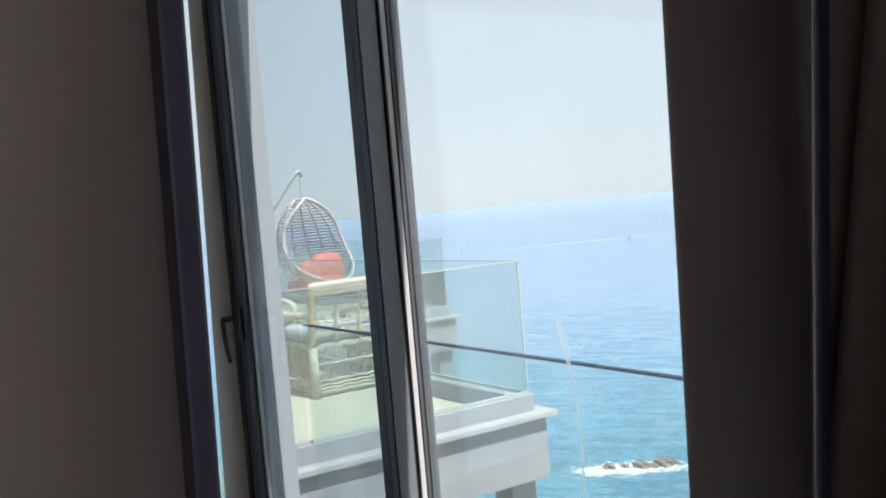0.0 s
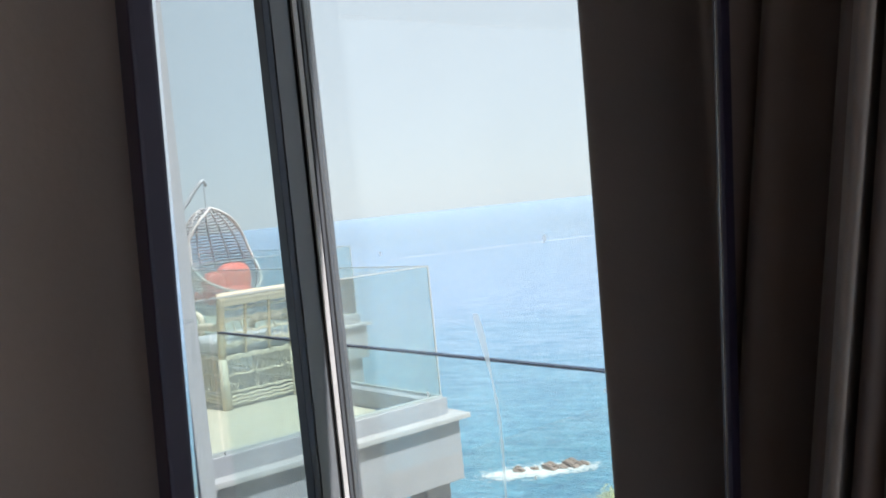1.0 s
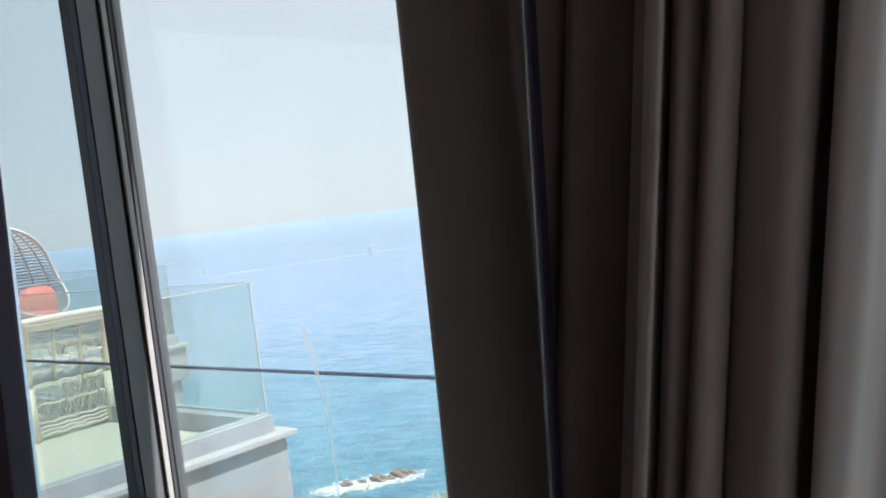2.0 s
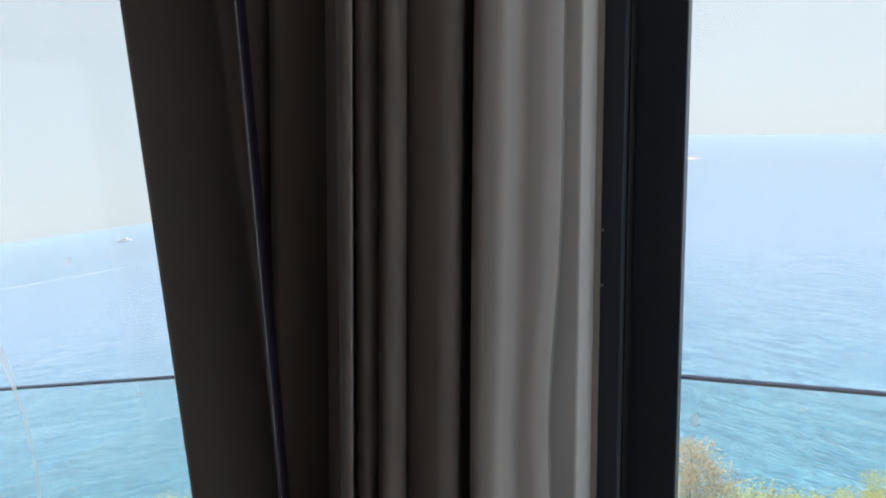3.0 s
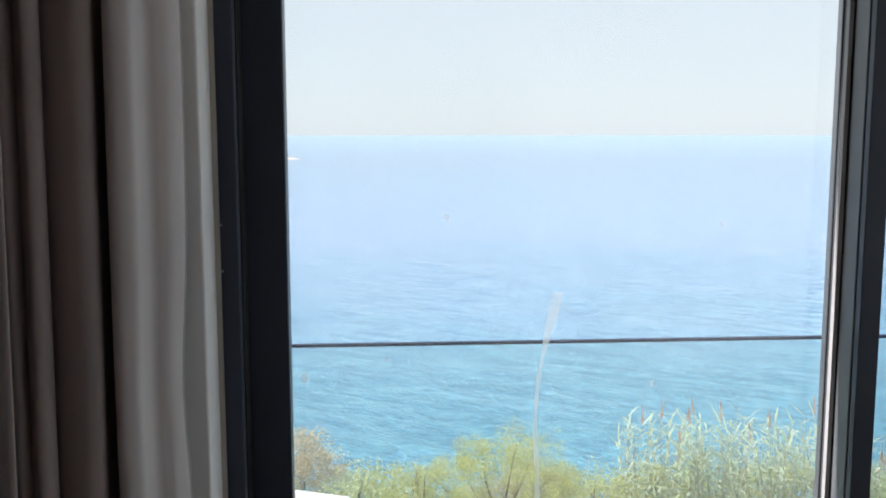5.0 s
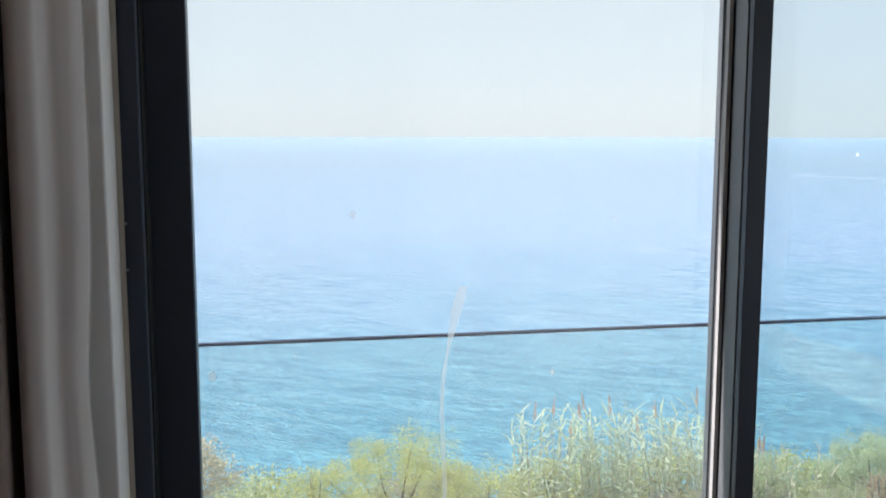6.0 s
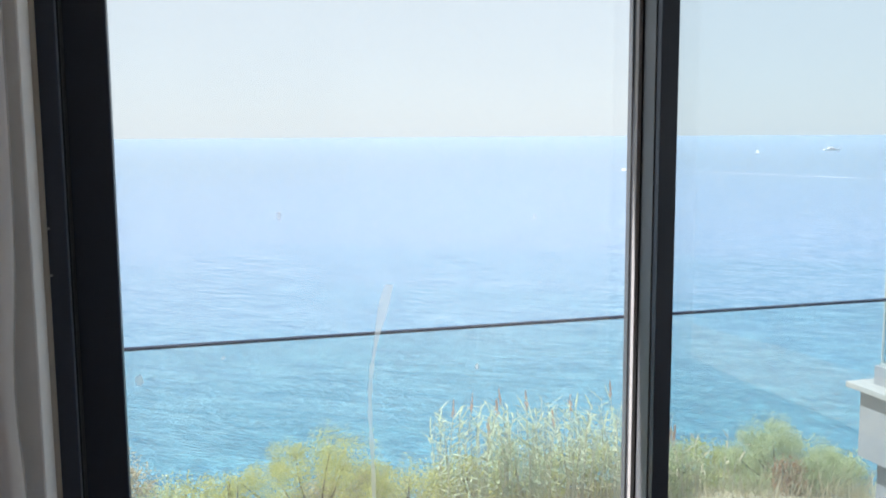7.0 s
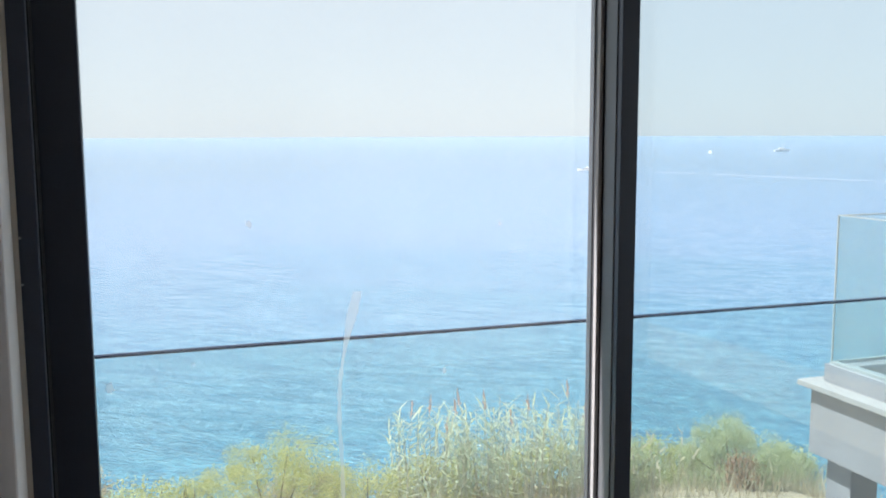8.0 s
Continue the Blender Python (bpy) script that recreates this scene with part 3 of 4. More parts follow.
for x, y, s in ((58.2, 58.0, 0.40), (59.0, 57.3, 0.70), (59.9, 56.3, 0.35), (60.8, 55.2, 0.5), (58.0, 59.0, 0.75), (57.3, 60.0, 0.4)):
    rock(x, y, s, "dark wet rock standing in white surf")
foam = bmesh.new()
for k in range(2600):
    a, r = rng.random() * 6.283, rng.random() ** 0.6
    u, w = 4.6 * r * math.cos(a) + rng.gauss(0, 0.9), 1.5 * r * math.sin(a) + rng.gauss(0, 0.5)
    cx, cy = 59.2 + u * 0.62 + w * 0.75, 56.3 - u * 0.78 + w * 0.6
    rad = 0.04 + 0.15 * rng.random() ** 3
    ring = [foam.verts.new((cx + rad * (0.6 + 0.7 * rng.random()) * math.cos(q), cy + rad * (0.6 + 0.7 * rng.random()) * math.sin(q), SEA_Z + 0.05 + 0.05 * rng.random())) for q in (6.283 * i / 9 for i in range(9))]
    foam.faces.new(ring)
tagged(part("surf_foam", foam, foam_mat), "white foam of the surf round the rocks", "foam", kind="stuff")

# low islet far out
bm = bmesh.new()
bmesh.ops.create_icosphere(bm, subdivisions=4, radius=1)
for v in bm.verts:
    d = v.co.normalized()
    k = 1 + 0.35 * noise.noise(d * 2.3 + Vector((7, 0, 0))) + 0.15 * noise.noise(d * 7)
    v.co = Vector((-93 + 24 * d.x * k, 822 + 9 * d.y * k, SEA_Z - 0.6 + max(-1.0, 4.2 * d.z * k * (1.0 - 0.45 * d.x))))
tagged(part("islet", bm, islet_rock), "low pale rocky islet far out at sea", "islet")

# ---- boats and their wakes ----
def boat(x, y, turn, size, label):
    root = thing("motor_boat", (x, y, SEA_Z), label, "boat", "boats at sea")
    m = Matrix.Translation((x, y, SEA_Z)) @ Matrix.Rotation(turn, 4, "Z") @ Matrix.Scale(size, 4)
    bm = bmesh.new()
    secs = []
    for u, w, h in ((-0.5, 0.11, 0.10), (-0.2, 0.13, 0.10), (0.15, 0.12, 0.11), (0.4, 0.06, 0.13), (0.52, 0.005, 0.15)):
        secs.append([bm.verts.new(m @ Vector(p)) for p in ((u, -w, h), (u, -w * 0.7, -0.03), (u, w * 0.7, -0.03), (u, w, h))])
    for a, b in zip(secs, secs[1:]):
        for k in range(4):
            bm.faces.new((a[k], a[(k + 1) % 4], b[(k + 1) % 4], b[k]))
    bm.faces.new(secs[0])
    part("hull", bm, boat_white, root)
    part("cabin", boxed(-0.25, 0.15, -0.08, 0.08, 0.09, 0.19, 0.02, m), boat_white, root)
    part("flybridge", boxed(-0.2, 0.02, -0.06, 0.06, 0.19, 0.24, 0.01, m), boat_white, root)
    part("window_band", boxed(-0.22, 0.153, -0.082, 0.082, 0.13, 0.165, 0.0, m), rubber, root)


boat(755, 950, radians(-10), 19, "white motor yacht far out, trailing a wake")
boat(611, 889, radians(60), 14, "small white boat far out at sea")
boat(273, 528, radians(150), 11, "small white boat with a short wake")
for name, pts in (("long", ((300, 500), (318, 450), (334, 400), (352, 350), (380, 270))), ("yacht", ((752, 952), (715, 958), (680, 962)))):
    bm = bmesh.new()
    line = catmull([(x, y, SEA_Z + 0.1) for x, y in pts], 12)
    rows = []
    for i, q in enumerate(line):
        wd = (1.6 if name == "long" else 3.5) * (0.5 + 0.8 * rng.random())
        rows.append([bm.verts.new(q + Vector((-wd, 0.3 * wd, 0))), bm.verts.new(q + Vector((wd, -0.3 * wd, 0)))])
    for a, b in zip(rows, rows[1:]):
        bm.faces.new((a[0], a[1], b[1], b[0]))
    tagged(part("boat_wake", bm, wake_mat), "thin white wake left on the water", "wake", kind="stuff")

# ---- neighbouring balconies ----
def balcony(x0, x1, y0, y1, top):
    """Corner of the coping at (x0, y1); top: height of the coping's upper side."""
    root = thing("neighbour_balcony", (x0 + 0.4, y1 - 0.3, ground_z(x0 + 0.4, y1 - 0.3)), "grey rendered balcony with marble coping and frameless glass", "balcony", "balconies of the next flats")
    t = top
    part("fascia", boxed(x0 + 0.055, x1, y0, y1 - 0.05, t - 0.40, t - 0.031, 0.004), render_grey, root, "grey textured fascia")
    part("coping", boxed(x0, x0 + 0.20, y0, y1, t - 0.03, t, 0.003), coping_stone, root, "white marble coping slab")
    part("coping", boxed(x0 + 0.20, x1, y1 - 0.20, y1, t - 0.03, t, 0.003), coping_stone, root)
    kx, ky = x0 + 0.10, y1 - 0.09
    part("kerb", boxed(kx, kx + 0.12, y0, ky, t, t + 0.10, 0.003), render_grey, root, "low grey kerb under the glass")
    part("kerb", boxed(kx + 0.12, x1, ky - 0.12, ky, t, t + 0.10, 0.003), render_grey, root)
    part("floor_slab", boxed(kx + 0.12, x1, y0, ky - 0.12, t - 0.028, t - 0.018), cream_tile, root, "sunlit cream tiled floor")
    gx, gy, gz = x0 + 0.118, y1 - 0.118, t + 0.10
    h = 0.797
    for a, b in ((y0, y0 + (gy - y0) * 0.42 - 0.006), (y0 + (gy - y0) * 0.42 + 0.006, gy)):
        g = part("glass_panel", boxed(gx, gx + 0.012, a, b, gz, gz + h), far_glass, root)
        g.visible_shadow = False
        part("glass_edge", boxed(gx - 0.001, gx + 0.013, a, b, gz + h, gz + h + 0.006), glass_edge, g)
        part("channel", boxed(gx - 0.006, gx + 0.018, a, b, gz - 0.001, gz + 0.018), glass_edge, g)
    n = 3
    for k in range(n):
        a, b = gx + 0.012 + (x1 - gx) * k / n, gx + (x1 - gx) * (k + 1) / n - 0.008
        g = part("glass_panel", boxed(a, b, gy - 0.012, gy, gz, gz + h), far_glass, root)
        g.visible_shadow = False
        part("glass_edge", boxed(a, b, gy - 0.013, gy + 0.001, gz + h, gz + h + 0.006), glass_edge, g)
        part("channel", boxed(a, b, gy - 0.018, gy + 0.006, gz - 0.001, gz + 0.018), glass_edge, g)
    part("glass_edge", boxed(gx - 0.002, gx + 0.006, gy - 0.006, gy + 0.002, gz, gz + h), glass_edge, root)
    part("column", boxed(x0 + 0.14, x0 + 0.32, y1 - 0.28, y1 - 0.10, ground_z(x0, y1) - 0.5, t - 0.40, 0.006), render_grey, root, "square grey column")


balcony(3.456, 7.9, 0.9, 3.468, 0.164)
balcony(8.12, 15.0, 1.2, 5.95, 0.16)
setting("wall_neighbour", "plain rendered wall of the next flats", boxed(3.45, 15.2, 0.75, 0.9, -8.0, 2.6), render_white)

# ---- wicker armchair on the balcony ----
def wicker_chair(x, y, z):
    """Back turned to -x; width along y."""
    root = thing("wicker_armchair", (x + 0.3, y + 0.3, z), "open-woven whitewashed rattan armchair with grey cushion on the terrace", "armchair", "rattan armchairs")
    wy, dx, base, top = 0.56, 0.60, 0.36, 0.80
    corners = [(x, y), (x, y + wy), (x + dx, y), (x + dx, y + wy)]
    for cx, cy in corners:
        part("leg", tube(bmesh.new(), [(cx, cy, z), (cx, cy, z + base)], 0.036, 10, 0.85), rattan, root, smooth=True)
    for cy in (y, y + wy):
        part("back_post", tube(bmesh.new(), catmull([(x, cy, z + base), (x - 0.03, cy, z + 0.58), (x - 0.08, cy, z + top)], 5), 0.028, 10), rattan_dark, root, "honey-coloured rattan post", smooth=True)
        part("arm", tube(bmesh.new(), catmull([(x - 0.03, cy, z + 0.58), (x + 0.3, cy, z + 0.57), (x + dx, cy, z + 0.52), (x + dx, cy, z + base)], 5), 0.028, 8), rattan, root, smooth=True)
    for k, (h, r) in enumerate(((0.0, 0.020), (-0.036, 0.013), (-0.062, 0.011))):
        part("top_rail", tube(bmesh.new(), catmull([(x - 0.082 + 0.005 * k, y - 0.03, z + top + h), (x - 0.087, y + wy / 2, z + top + h + 0.004), (x - 0.082, y + wy + 0.03, z + top + h)], 8), r, 10), rattan, root, "thick wrapped rattan top rail" if k == 0 else "", smooth=True)
    bm = bmesh.new()
    for k in range(34):
        cy = y - 0.02 + (wy + 0.04) * k / 33
        tube(bm, [(x - 0.105, cy, z + top - 0.07), (x - 0.112, cy + 0.008, z + top - 0.03), (x - 0.090, cy + 0.014, z + top + 0.022), (x - 0.066, cy + 0.010, z + top - 0.01)], 0.0055, 4)
    part("rail_wrapping", bm, rattan, root, "slanting cane wrapping of the top rail")
    bm = bmesh.new()
    for side in range(3):
        def at(u, h):
            if side == 0:
                return Vector((x - 0.006 * math.sin(u * 60), y + wy * u, z + h))
            return Vector((x + dx * u, (y, y + wy)[side - 1] + 0.006 * math.sin(u * 60), z + h))
        for h in (0.035, 0.060, 0.085, 0.115, 0.235, 0.352, 0.366):
            tube(bm, [at(k / 12, h + 0.005 * math.sin(k * 2.2 + 40 * h)) for k in range(13)], 0.0095, 5)
        nz = 7
        for lo, hi in ((0.118, 0.232), (0.238, 0.350)):
            tube(bm, [at(k / (2 * nz), (lo, hi)[k % 2]) for k in range(2 * nz + 1)], 0.0095, 5)
            tube(bm, [at((k + 0.35) / (2 * nz), (hi, lo)[k % 2]) for k in range(2 * nz)], 0.0075, 5)
    part("base_weave", bm, rattan, root, "criss-cross woven base")
    bm = bmesh.new()
    for k, h in enumerate((0.44, 0.455, 0.53, 0.62, 0.635, 0.70)):
        b = -0.08 * max(0, (h - 0.36) / 0.44) ** 1.5
        tube(bm, [(x + b - 0.008 * math.sin(i * 1.6 + k), y + wy * i / 24, z + h + 0.006 * math.sin(i * 1.3 + k)) for i in range(25)], 0.0075, 5)
    for k in range(9):
        u = (k + 0.5) / 9
        tube(bm, [(x - 0.004, y + wy * u, z + 0.44), (x - 0.022, y + wy * (u + 0.04), z + 0.53), (x - 0.040, y + wy * (u - 0.03), z + 0.63)], 0.0045, 4)
    part("back_weave", bm, rattan, root, "loosely woven open back")
    for k in (1, 2):
        cy = y + wy * k / 3
        part("back_slat", tube(bmesh.new(), catmull([(x, cy, z + base), (x - 0.03, cy, z + 0.58), (x - 0.08, cy, z + top)], 4), 0.013, 7), rattan_dark, root, smooth=True)
    bm = boxed(x + 0.02, x + dx - 0.01, y + 0.02, y + wy - 0.02, z + 0.36, z + 0.48, 0.045)
    part("seat_cushion", bm, grey_cloth, root, "pale grey seat cushion", smooth=True)
    return root


near_chair = wicker_chair(5.20, 2.72, 0.147)
far_chair = copy_thing(near_chair, Matrix.Translation((7.05, 2.95, 0.147)) @ Matrix.Rotation(radians(172), 4, "Z"))
tagged(far_chair, "whitewashed rattan armchair turned to face its twin", "armchair", "rattan armchairs")

# ---- hanging egg chair ----
def egg_chair(x, y, z, face):
    root = thing("hanging_egg_chair", (x, y - 0.5, z), "white wicker hanging egg chair with coral red cushions", "hanging chair")
    zb, hgt, rad = z + 0.37, 1.15, 0.42

    def radius(v):
        u = (v - 0.42) / (0.58 if v > 0.42 else 0.42)
        return max(0.03, rad * max(0.0, 1 - abs(u) ** (1.9 if u > 0 else 2.1)) ** (0.57 if u > 0 else 0.5))

    def gap(v):
        return 1.52 * math.sqrt(max(0.0, 1 - ((v - 0.57) / 0.42) ** 2))

    def at(v, a):
        r = radius(v)
        return Vector((x + r * math.cos(face + a), y + r * math.sin(face + a) - 0.20 * (v - 0.35), zb + hgt * v))
    bm = bmesh.new()
    for k in range(32):
        v = 0.02 + 0.96 * k / 31
        g = gap(v)
        pts = [at(v + 0.004 * math.sin(i * 2.1 + k), g + (2 * math.pi - 2 * g) * i / 30) for i in range(31)]
        tube(bm, pts, 0.0095, 5)
    part("basket_weave", bm, wicker_weave, root, "horizontal white wicker strands")
    for j in range(9):
        a = math.pi + (j - 4) * 0.42
        pts = [at(0.01 + 0.98 * i / 24, a) for i in range(25) if abs(a - math.pi) < math.pi - gap(0.01 + 0.98 * i / 24)]
        part("rib", tube(bmesh.new(), pts, 0.010, 6), white_wicker, root, smooth=True)
    turn = [math.pi * i / 36 for i in range(37)]
    rim = [at(0.57 - 0.42 * math.cos(q), gap(0.57 - 0.42 * math.cos(q))) for q in turn] + [at(0.57 + 0.42 * math.cos(q), -gap(0.57 + 0.42 * math.cos(q))) for q in turn[1:-1]]
    part("rim", tube(bmesh.new(), rim + rim[:1], 0.017, 8), white_wicker, root, "thick white wicker rim", smooth=True)
    top = Vector((x, y - 0.13, zb + hgt))
    part("chain", tube(bmesh.new(), [top, top + Vector((0, 0, 0.24))], 0.008, 6), steel, root)
    hook = top + Vector((0, 0, 0.25))
    pole = catmull([hook + Vector((0.03, 0.04, 0.0)), hook + Vector((0.0, -0.04, 0.03)), hook + Vector((0.06, -0.28, -0.29)), hook + Vector((0.14, -0.66, -0.82)), (x + 0.16, y - 0.95, z + 0.7), (x + 0.14, y - 0.85, z + 0.04)], 6)
    part("stand_pole", tube(bmesh.new(), pole, 0.024, 10), steel, root, "bent grey steel pole", smooth=True)
    ring = [(x + 0.52 * math.cos(q), y - 0.45 + 0.55 * math.sin(q), z + 0.03) for q in (6.2832 * i / 30 for i in range(31))]
    part("stand_base", tube(bmesh.new(), ring, 0.03, 8), steel, root, smooth=True)
    out = Vector((math.cos(face), math.sin(face), 0))
    side = Vector((-out.y, out.x, 0))
    for s, h, b, w in ((0.0, 0.15, -0.05, 0.32), (-0.09, 0.31, 0.04, 0.23), (0.20, 0.24, 0.06, 0.13)):
        bm = bmesh.new()
        bmesh.ops.create_icosphere(bm, subdivisions=3, radius=1)
        c = Vector((x, y, zb + h)) + out * b + side * s
        for q in bm.verts:
            d = q.co.copy()
            e = Vector([math.copysign(abs(t) ** 0.75, t) for t in d])
            e *= 1 + 0.06 * noise.noise(d * 3 + Vector((s * 9, 0, 0)))
            q.co = c + side * e.x * w + out * e.y * (0.30 if s == 0 else 0.10) + Vector((0, 0, 1)) * e.z * (0.10 if s == 0 else 0.19)
        part("cushion", bm, red_cloth, root, "coral red cushion", smooth=True)


egg_chair(9.0, 4.60, 0.143, math.atan2(0.16, -1.0))

# ---- plants on the slope ----
gen = np.random.default_rng(11)


def leaves(centres, radii, count, size, aspect=2.2, up=0.3):
    """Small pointed leaves strewn round clump centres."""
    pick = gen.integers(0, len(centres), count)
    d = gen.normal(size=(count, 3))
    d /= np.linalg.norm(d, axis=1)[:, None]
    pos = centres[pick] + d * (radii[pick] * gen.random(count) ** 0.45)[:, None]
    axis = gen.normal(size=(count, 3)) + d * 0.7 + np.array([0, 0, up])
    axis /= np.linalg.norm(axis, axis=1)[:, None]
    side = np.cross(axis, gen.normal(size=(count, 3)))
    side /= np.linalg.norm(side, axis=1)[:, None]
    ln = (size * (0.6 + 0.8 * gen.random(count)))[:, None]
    wd = ln / aspect / 2
    v = np.stack([pos, pos + axis * ln * 0.45 + side * wd, pos + axis * ln, pos + axis * ln * 0.45 - side * wd], 1).reshape(-1, 3)
    f = np.arange(count * 4).reshape(-1, 4)
    return v, f


def bush(x, y, top, rx, mat_leaf, label, count=6500, size=0.075, ry=None, spiky=0.35, category="bush"):
    ry = ry or rx * 0.8
    g = ground_z(x, y)
    hgt = top - g
    root = thing("bush", (x, y, g), label, category, "bushes on the slope")
    n = int(46 + 18 * rx)
    ang, rr = gen.random(n) * 6.2832, np.sqrt(gen.random(n))
    dome = np.sqrt(np.maximum(0.02, 1 - (rr * 0.95) ** 2))
    cen = np.stack([x + rx * rr * np.cos(ang), y + ry * rr * np.sin(ang), g + hgt * np.clip(dome * (0.80 + spiky * (gen.random(n) - 0.45)), 0.15, 1.0) - 0.12], 1)
    rad = (0.16 + 0.24 * gen.random(n)) * min(1.0, 0.6 + 0.2 * rx)
    fill = cen.copy()
    fill[:, 2] = g + (cen[:, 2] - g) * gen.random(n) * 0.85
    v, f = leaves(np.concatenate([cen, fill]), np.concatenate([rad, rad * 1.3]), count, size)
    from_arrays("crown", v.tolist(), f.tolist(), mat_leaf, root)
    bm = bmesh.new()
    for k in range(9):
        c = cen[gen.integers(0, n)]
        tube(bm, catmull([(x + 0.05 * k, y, g - 0.1), ((x + c[0]) / 2, (y + c[1]) / 2, g + (c[2] - g) * 0.45), tuple(c)], 4), 0.035, 5, 0.25)
    part("stems", bm, bark, root)


bush(2.6, 18.3, -4.62, 2.0, green_leaf, "dense fresh green shrub on the slope", 42000, 0.042)
bush(1.0, 17.6, -5.10, 1.1, green_leaf, "low yellow-green shrub on the slope", 12000, 0.05)
bush(-1.5, 18.8, -4.35, 1.05, dry_leaf, "dry straw-coloured bush on the slope", 13000, 0.065, spiky=0.2)
bush(-3.4, 18.6, -4.55, 1.2, dry_leaf, "dry straw-coloured bush on the slope", 9000, 0.065)
bush(-0.5, 17.8, -5.25, 0.9, olive_leaf, "low olive-green scrub on the slope", 4000)
bush(4.6, 17.8, -5.35, 1.2, green_leaf, "low yellow-green shrub on the slope", 11000, 0.05)
bush(13.5, 17.7, -5.28, 1.55, olive_leaf, "rounded olive-green shrub on the slope", 38000, 0.042)
bush(15.7, 18.6, -6.45, 1.1, olive_leaf, "low olive-green scrub on the slope", 5000)
bush(13.2, 16.9, -5.75, 0.5, rust_leaf, "small shrub with rust-brown leaves", 1200)
for x in (-4.6, -2.3, 0.2, 3.3, 6.2, 7.6, 9.2, 10.9, 12.2):
    bush(x, 18.9 + 0.5 * math.sin(x), -5.62 - 0.035 * max(0, x - 8) + 0.12 * math.sin(3 * x), 1.25, (dry_leaf, olive_leaf, green_leaf)[int(x * 10) % 3], "low dry scrub on the slope", 7000, 0.065)


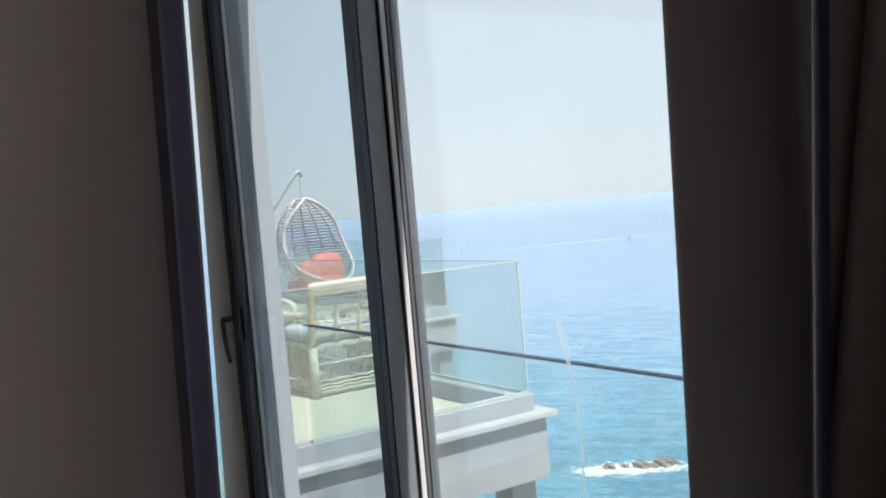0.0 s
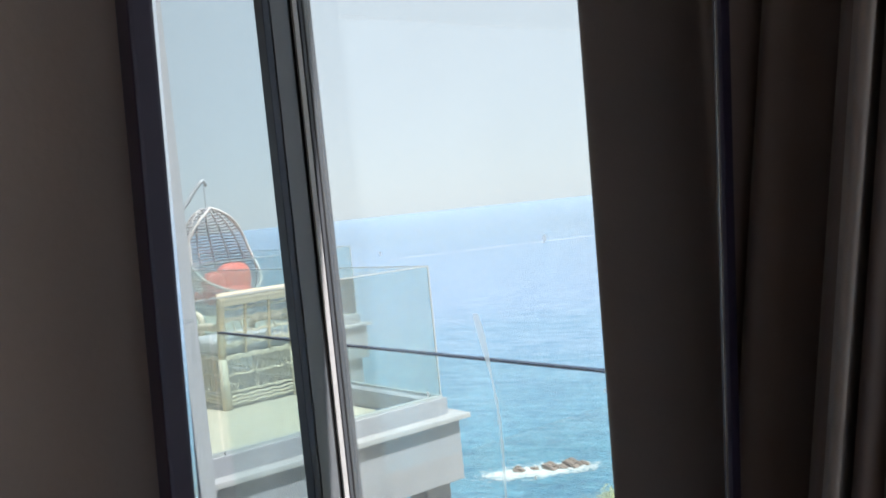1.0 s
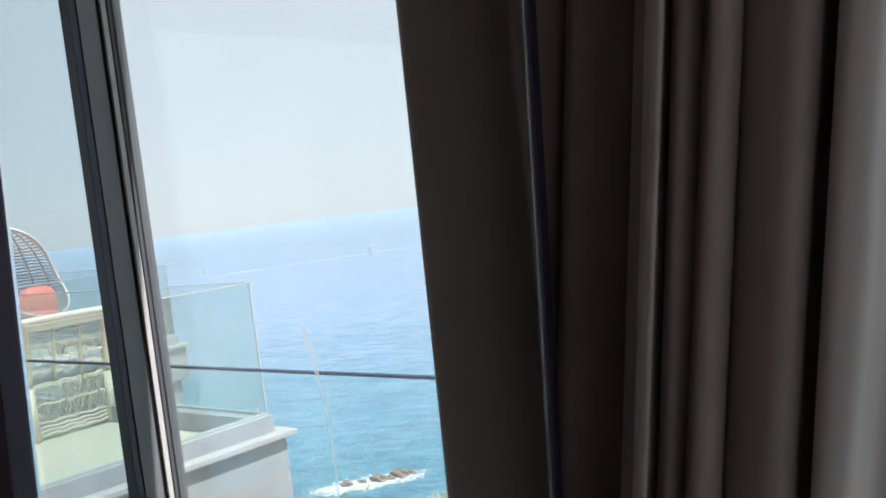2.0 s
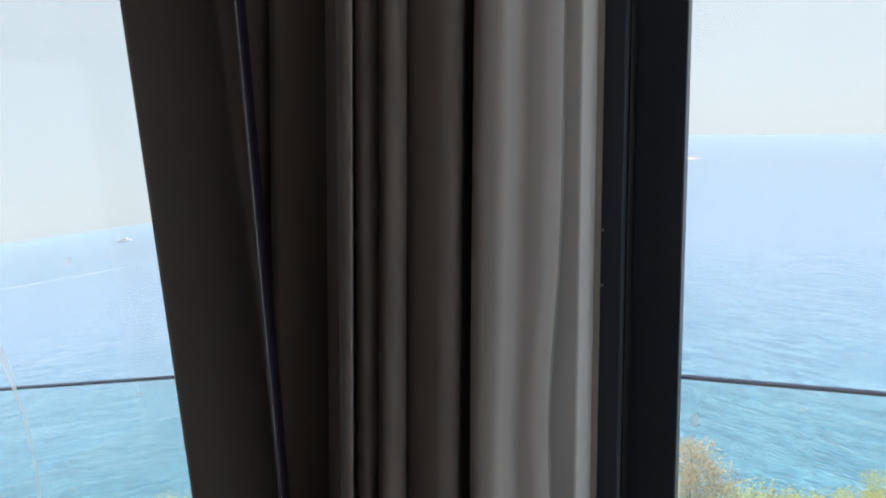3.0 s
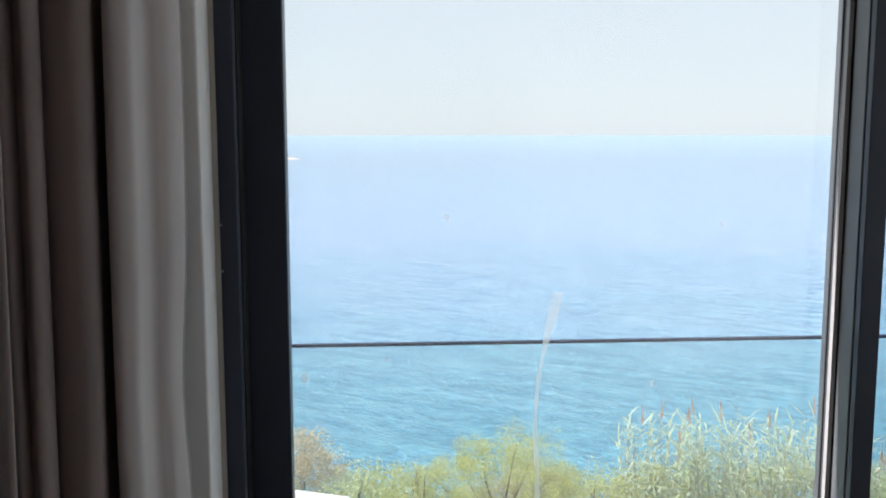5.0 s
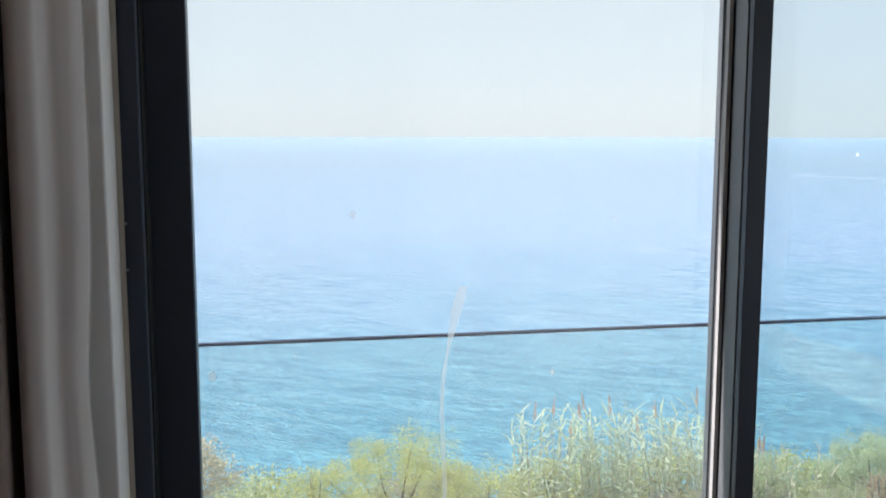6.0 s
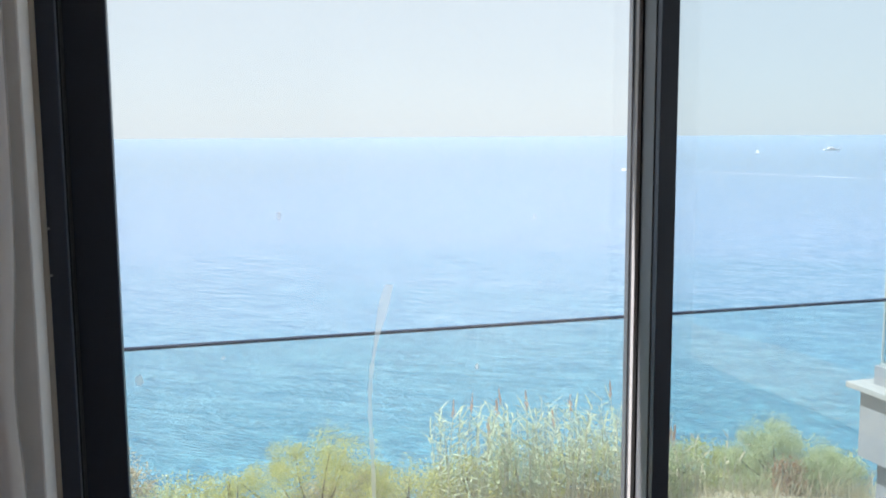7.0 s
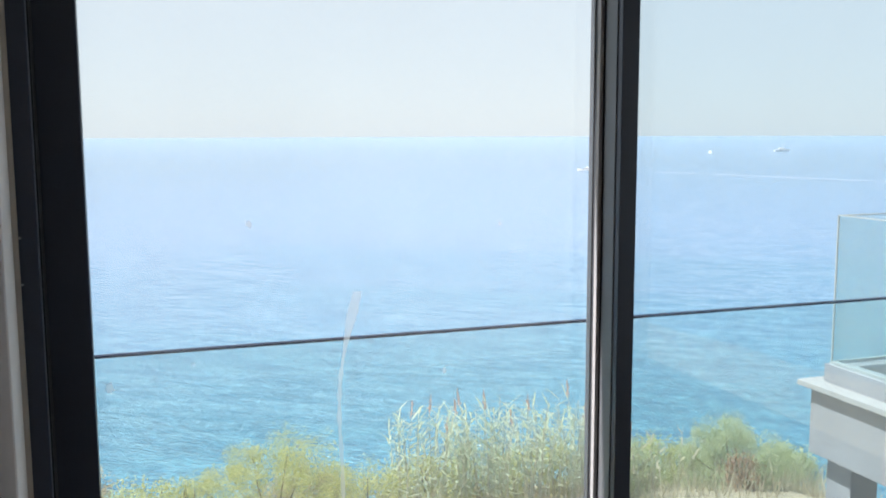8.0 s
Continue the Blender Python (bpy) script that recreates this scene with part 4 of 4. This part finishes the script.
def reeds(name, label, spots, mat_leaf, nl=15):
    sv, sf, lv, lf, pv, pf = [], [], [], [], [], []
    for x, y, top, has_plume in spots:
        g = ground_z(x, y)
        lean = gen.normal(0, 0.10, 2)
        turn = gen.random() * 6.2832
        pts = [np.array([x + lean[0] * u * u * 2.0, y + lean[1] * u * u * 2.0, g + (top - g) * u]) for u in np.linspace(0, 1, 6)]
        b0 = len(sv)
        for i, q in enumerate(pts):
            r = 0.015 * (1 - 0.65 * i / 5)
            sv += [(q[0] + r, q[1], q[2]), (q[0] - r * 0.5, q[1] + r, q[2]), (q[0] - r * 0.5, q[1] - r, q[2])]
        for i in range(5):
            for k in range(3):
                a = b0 + 3 * i
                sf.append((a + k, a + (k + 1) % 3, a + 3 + (k + 1) % 3, a + 3 + k))
        for k in range(nl):
            u = 0.28 + 0.72 * (k + gen.random()) / nl
            q = pts[0] * (1 - u) + pts[-1] * u
            az = turn + math.pi * (k % 2) + gen.normal(0, 0.35)
            h = np.array([math.cos(az), math.sin(az), 0])
            s = np.array([-h[1], h[0], 0])
            ln, wd, rise = 0.20 + 0.22 * gen.random(), 0.016 + 0.011 * gen.random(), 0.05 + 0.95 * gen.random() * (0.5 + 0.7 * u)
            base = len(lv)
            for t_, w_ in ((0, 0.5), (0.35, 1.0), (0.7, 0.7), (1.0, 0.05)):
                c = q + h * ln * t_ + np.array([0, 0, ln * (rise * t_ - 0.16 * t_ * t_)])
                lv += [tuple(c + s * wd * w_), tuple(c - s * wd * w_)]
            for i in range(3):
                a = base + 2 * i
                lf.append((a, a + 1, a + 3, a + 2))
        if has_plume:
            c0 = pts[-1]
            for k in range(40):
                t_ = gen.random()
                q = c0 + np.array([lean[0] * 0.3 * t_, lean[1] * 0.3 * t_, 0.36 * t_ - 0.02])
                o = gen.normal(size=3) * 0.022 * (1.1 - t_)
                b = len(pv)
                pv += [tuple(q), tuple(q + o + np.array([0.008, 0, 0.04])), tuple(q + o * 1.4 + np.array([0, 0, 0.09])), tuple(q + o + np.array([-0.008, 0, 0.04]))]
                pf.append((b, b + 1, b + 2, b + 3))
    x, y = spots[0][:2]
    root = thing(name, (x, y, ground_z(x, y)), label, "reeds", "", "stuff")
    from_arrays("stalks", sv, sf, pale_stalk, root)
    from_arrays("blades", lv, lf, mat_leaf, root)
    if pv:
        from_arrays("plumes", pv, pf, plume, root)


spots = []
for k in range(105):
    x = 4.9 + 5.0 * gen.random() ** 0.85
    edge = min(1.0, (x - 4.4) / 1.3)
    spots.append((x, 16.6 + 1.8 * gen.random(), -4.55 - 0.9 * (1 - edge) * gen.random() + 0.42 * gen.random() - 0.28 * gen.random() ** 2 - 0.05 * (x - 5), k % 30 == 0))
for x, top in ((5.15, -3.98), (5.45, -3.86), (6.45, -3.98), (7.0, -4.02), (7.9, -4.3), (8.9, -4.25), (6.0, -4.4)):
    spots.append((x, 17.0, top - 0.3, True))
reeds("giant_reeds", "tall blue-green giant reeds with pinkish plumes", spots, reed_leaf)
spots = [(9.9 + 1.7 * gen.random(), 16.6 + 1.5 * gen.random(), -5.45 + 0.75 * gen.random() ** 2, k % 5 == 0) for k in range(16)]
reeds("sparse_reeds", "sparse dry reeds and tall grass", spots, dry_leaf, 5)

# pale garden wall at the foot of the slope
wall_low = boxed(-6.0, -0.45, 15.7, 16.1, -8.0, -5.10, 0.02)
for v in wall_low.verts:
    if v.co.z > -6:
        v.co.z -= 0.16 * (v.co.x + 1.2)
tagged(part("garden_wall", wall_low, concrete), "low pale concrete garden wall below the window", "wall")

# dry grass between the shrubs
count = 4000
gx, gy = gen.uniform(-5, 17, count), gen.uniform(15.6, 19.6, count)
gv, gf = [], []
for k in range(count):
    x, y = gx[k], gy[k]
    z = ground_z(x, y)
    hgt = 0.3 + 0.8 * gen.random() ** 2
    a = gen.random() * 6.2832
    o = gen.normal(0, 0.30, 2) * hgt
    w = 0.012
    gv += [(x - w * math.cos(a), y - w * math.sin(a), z), (x + w * math.cos(a), y + w * math.sin(a), z), (x + o[0], y + o[1], z + hgt)]
    gf.append((3 * k, 3 * k + 1, 3 * k + 2))
tagged(from_arrays("dry_grass", gv, gf, dry_leaf), "tall dry grass on the slope", "grass", kind="stuff")
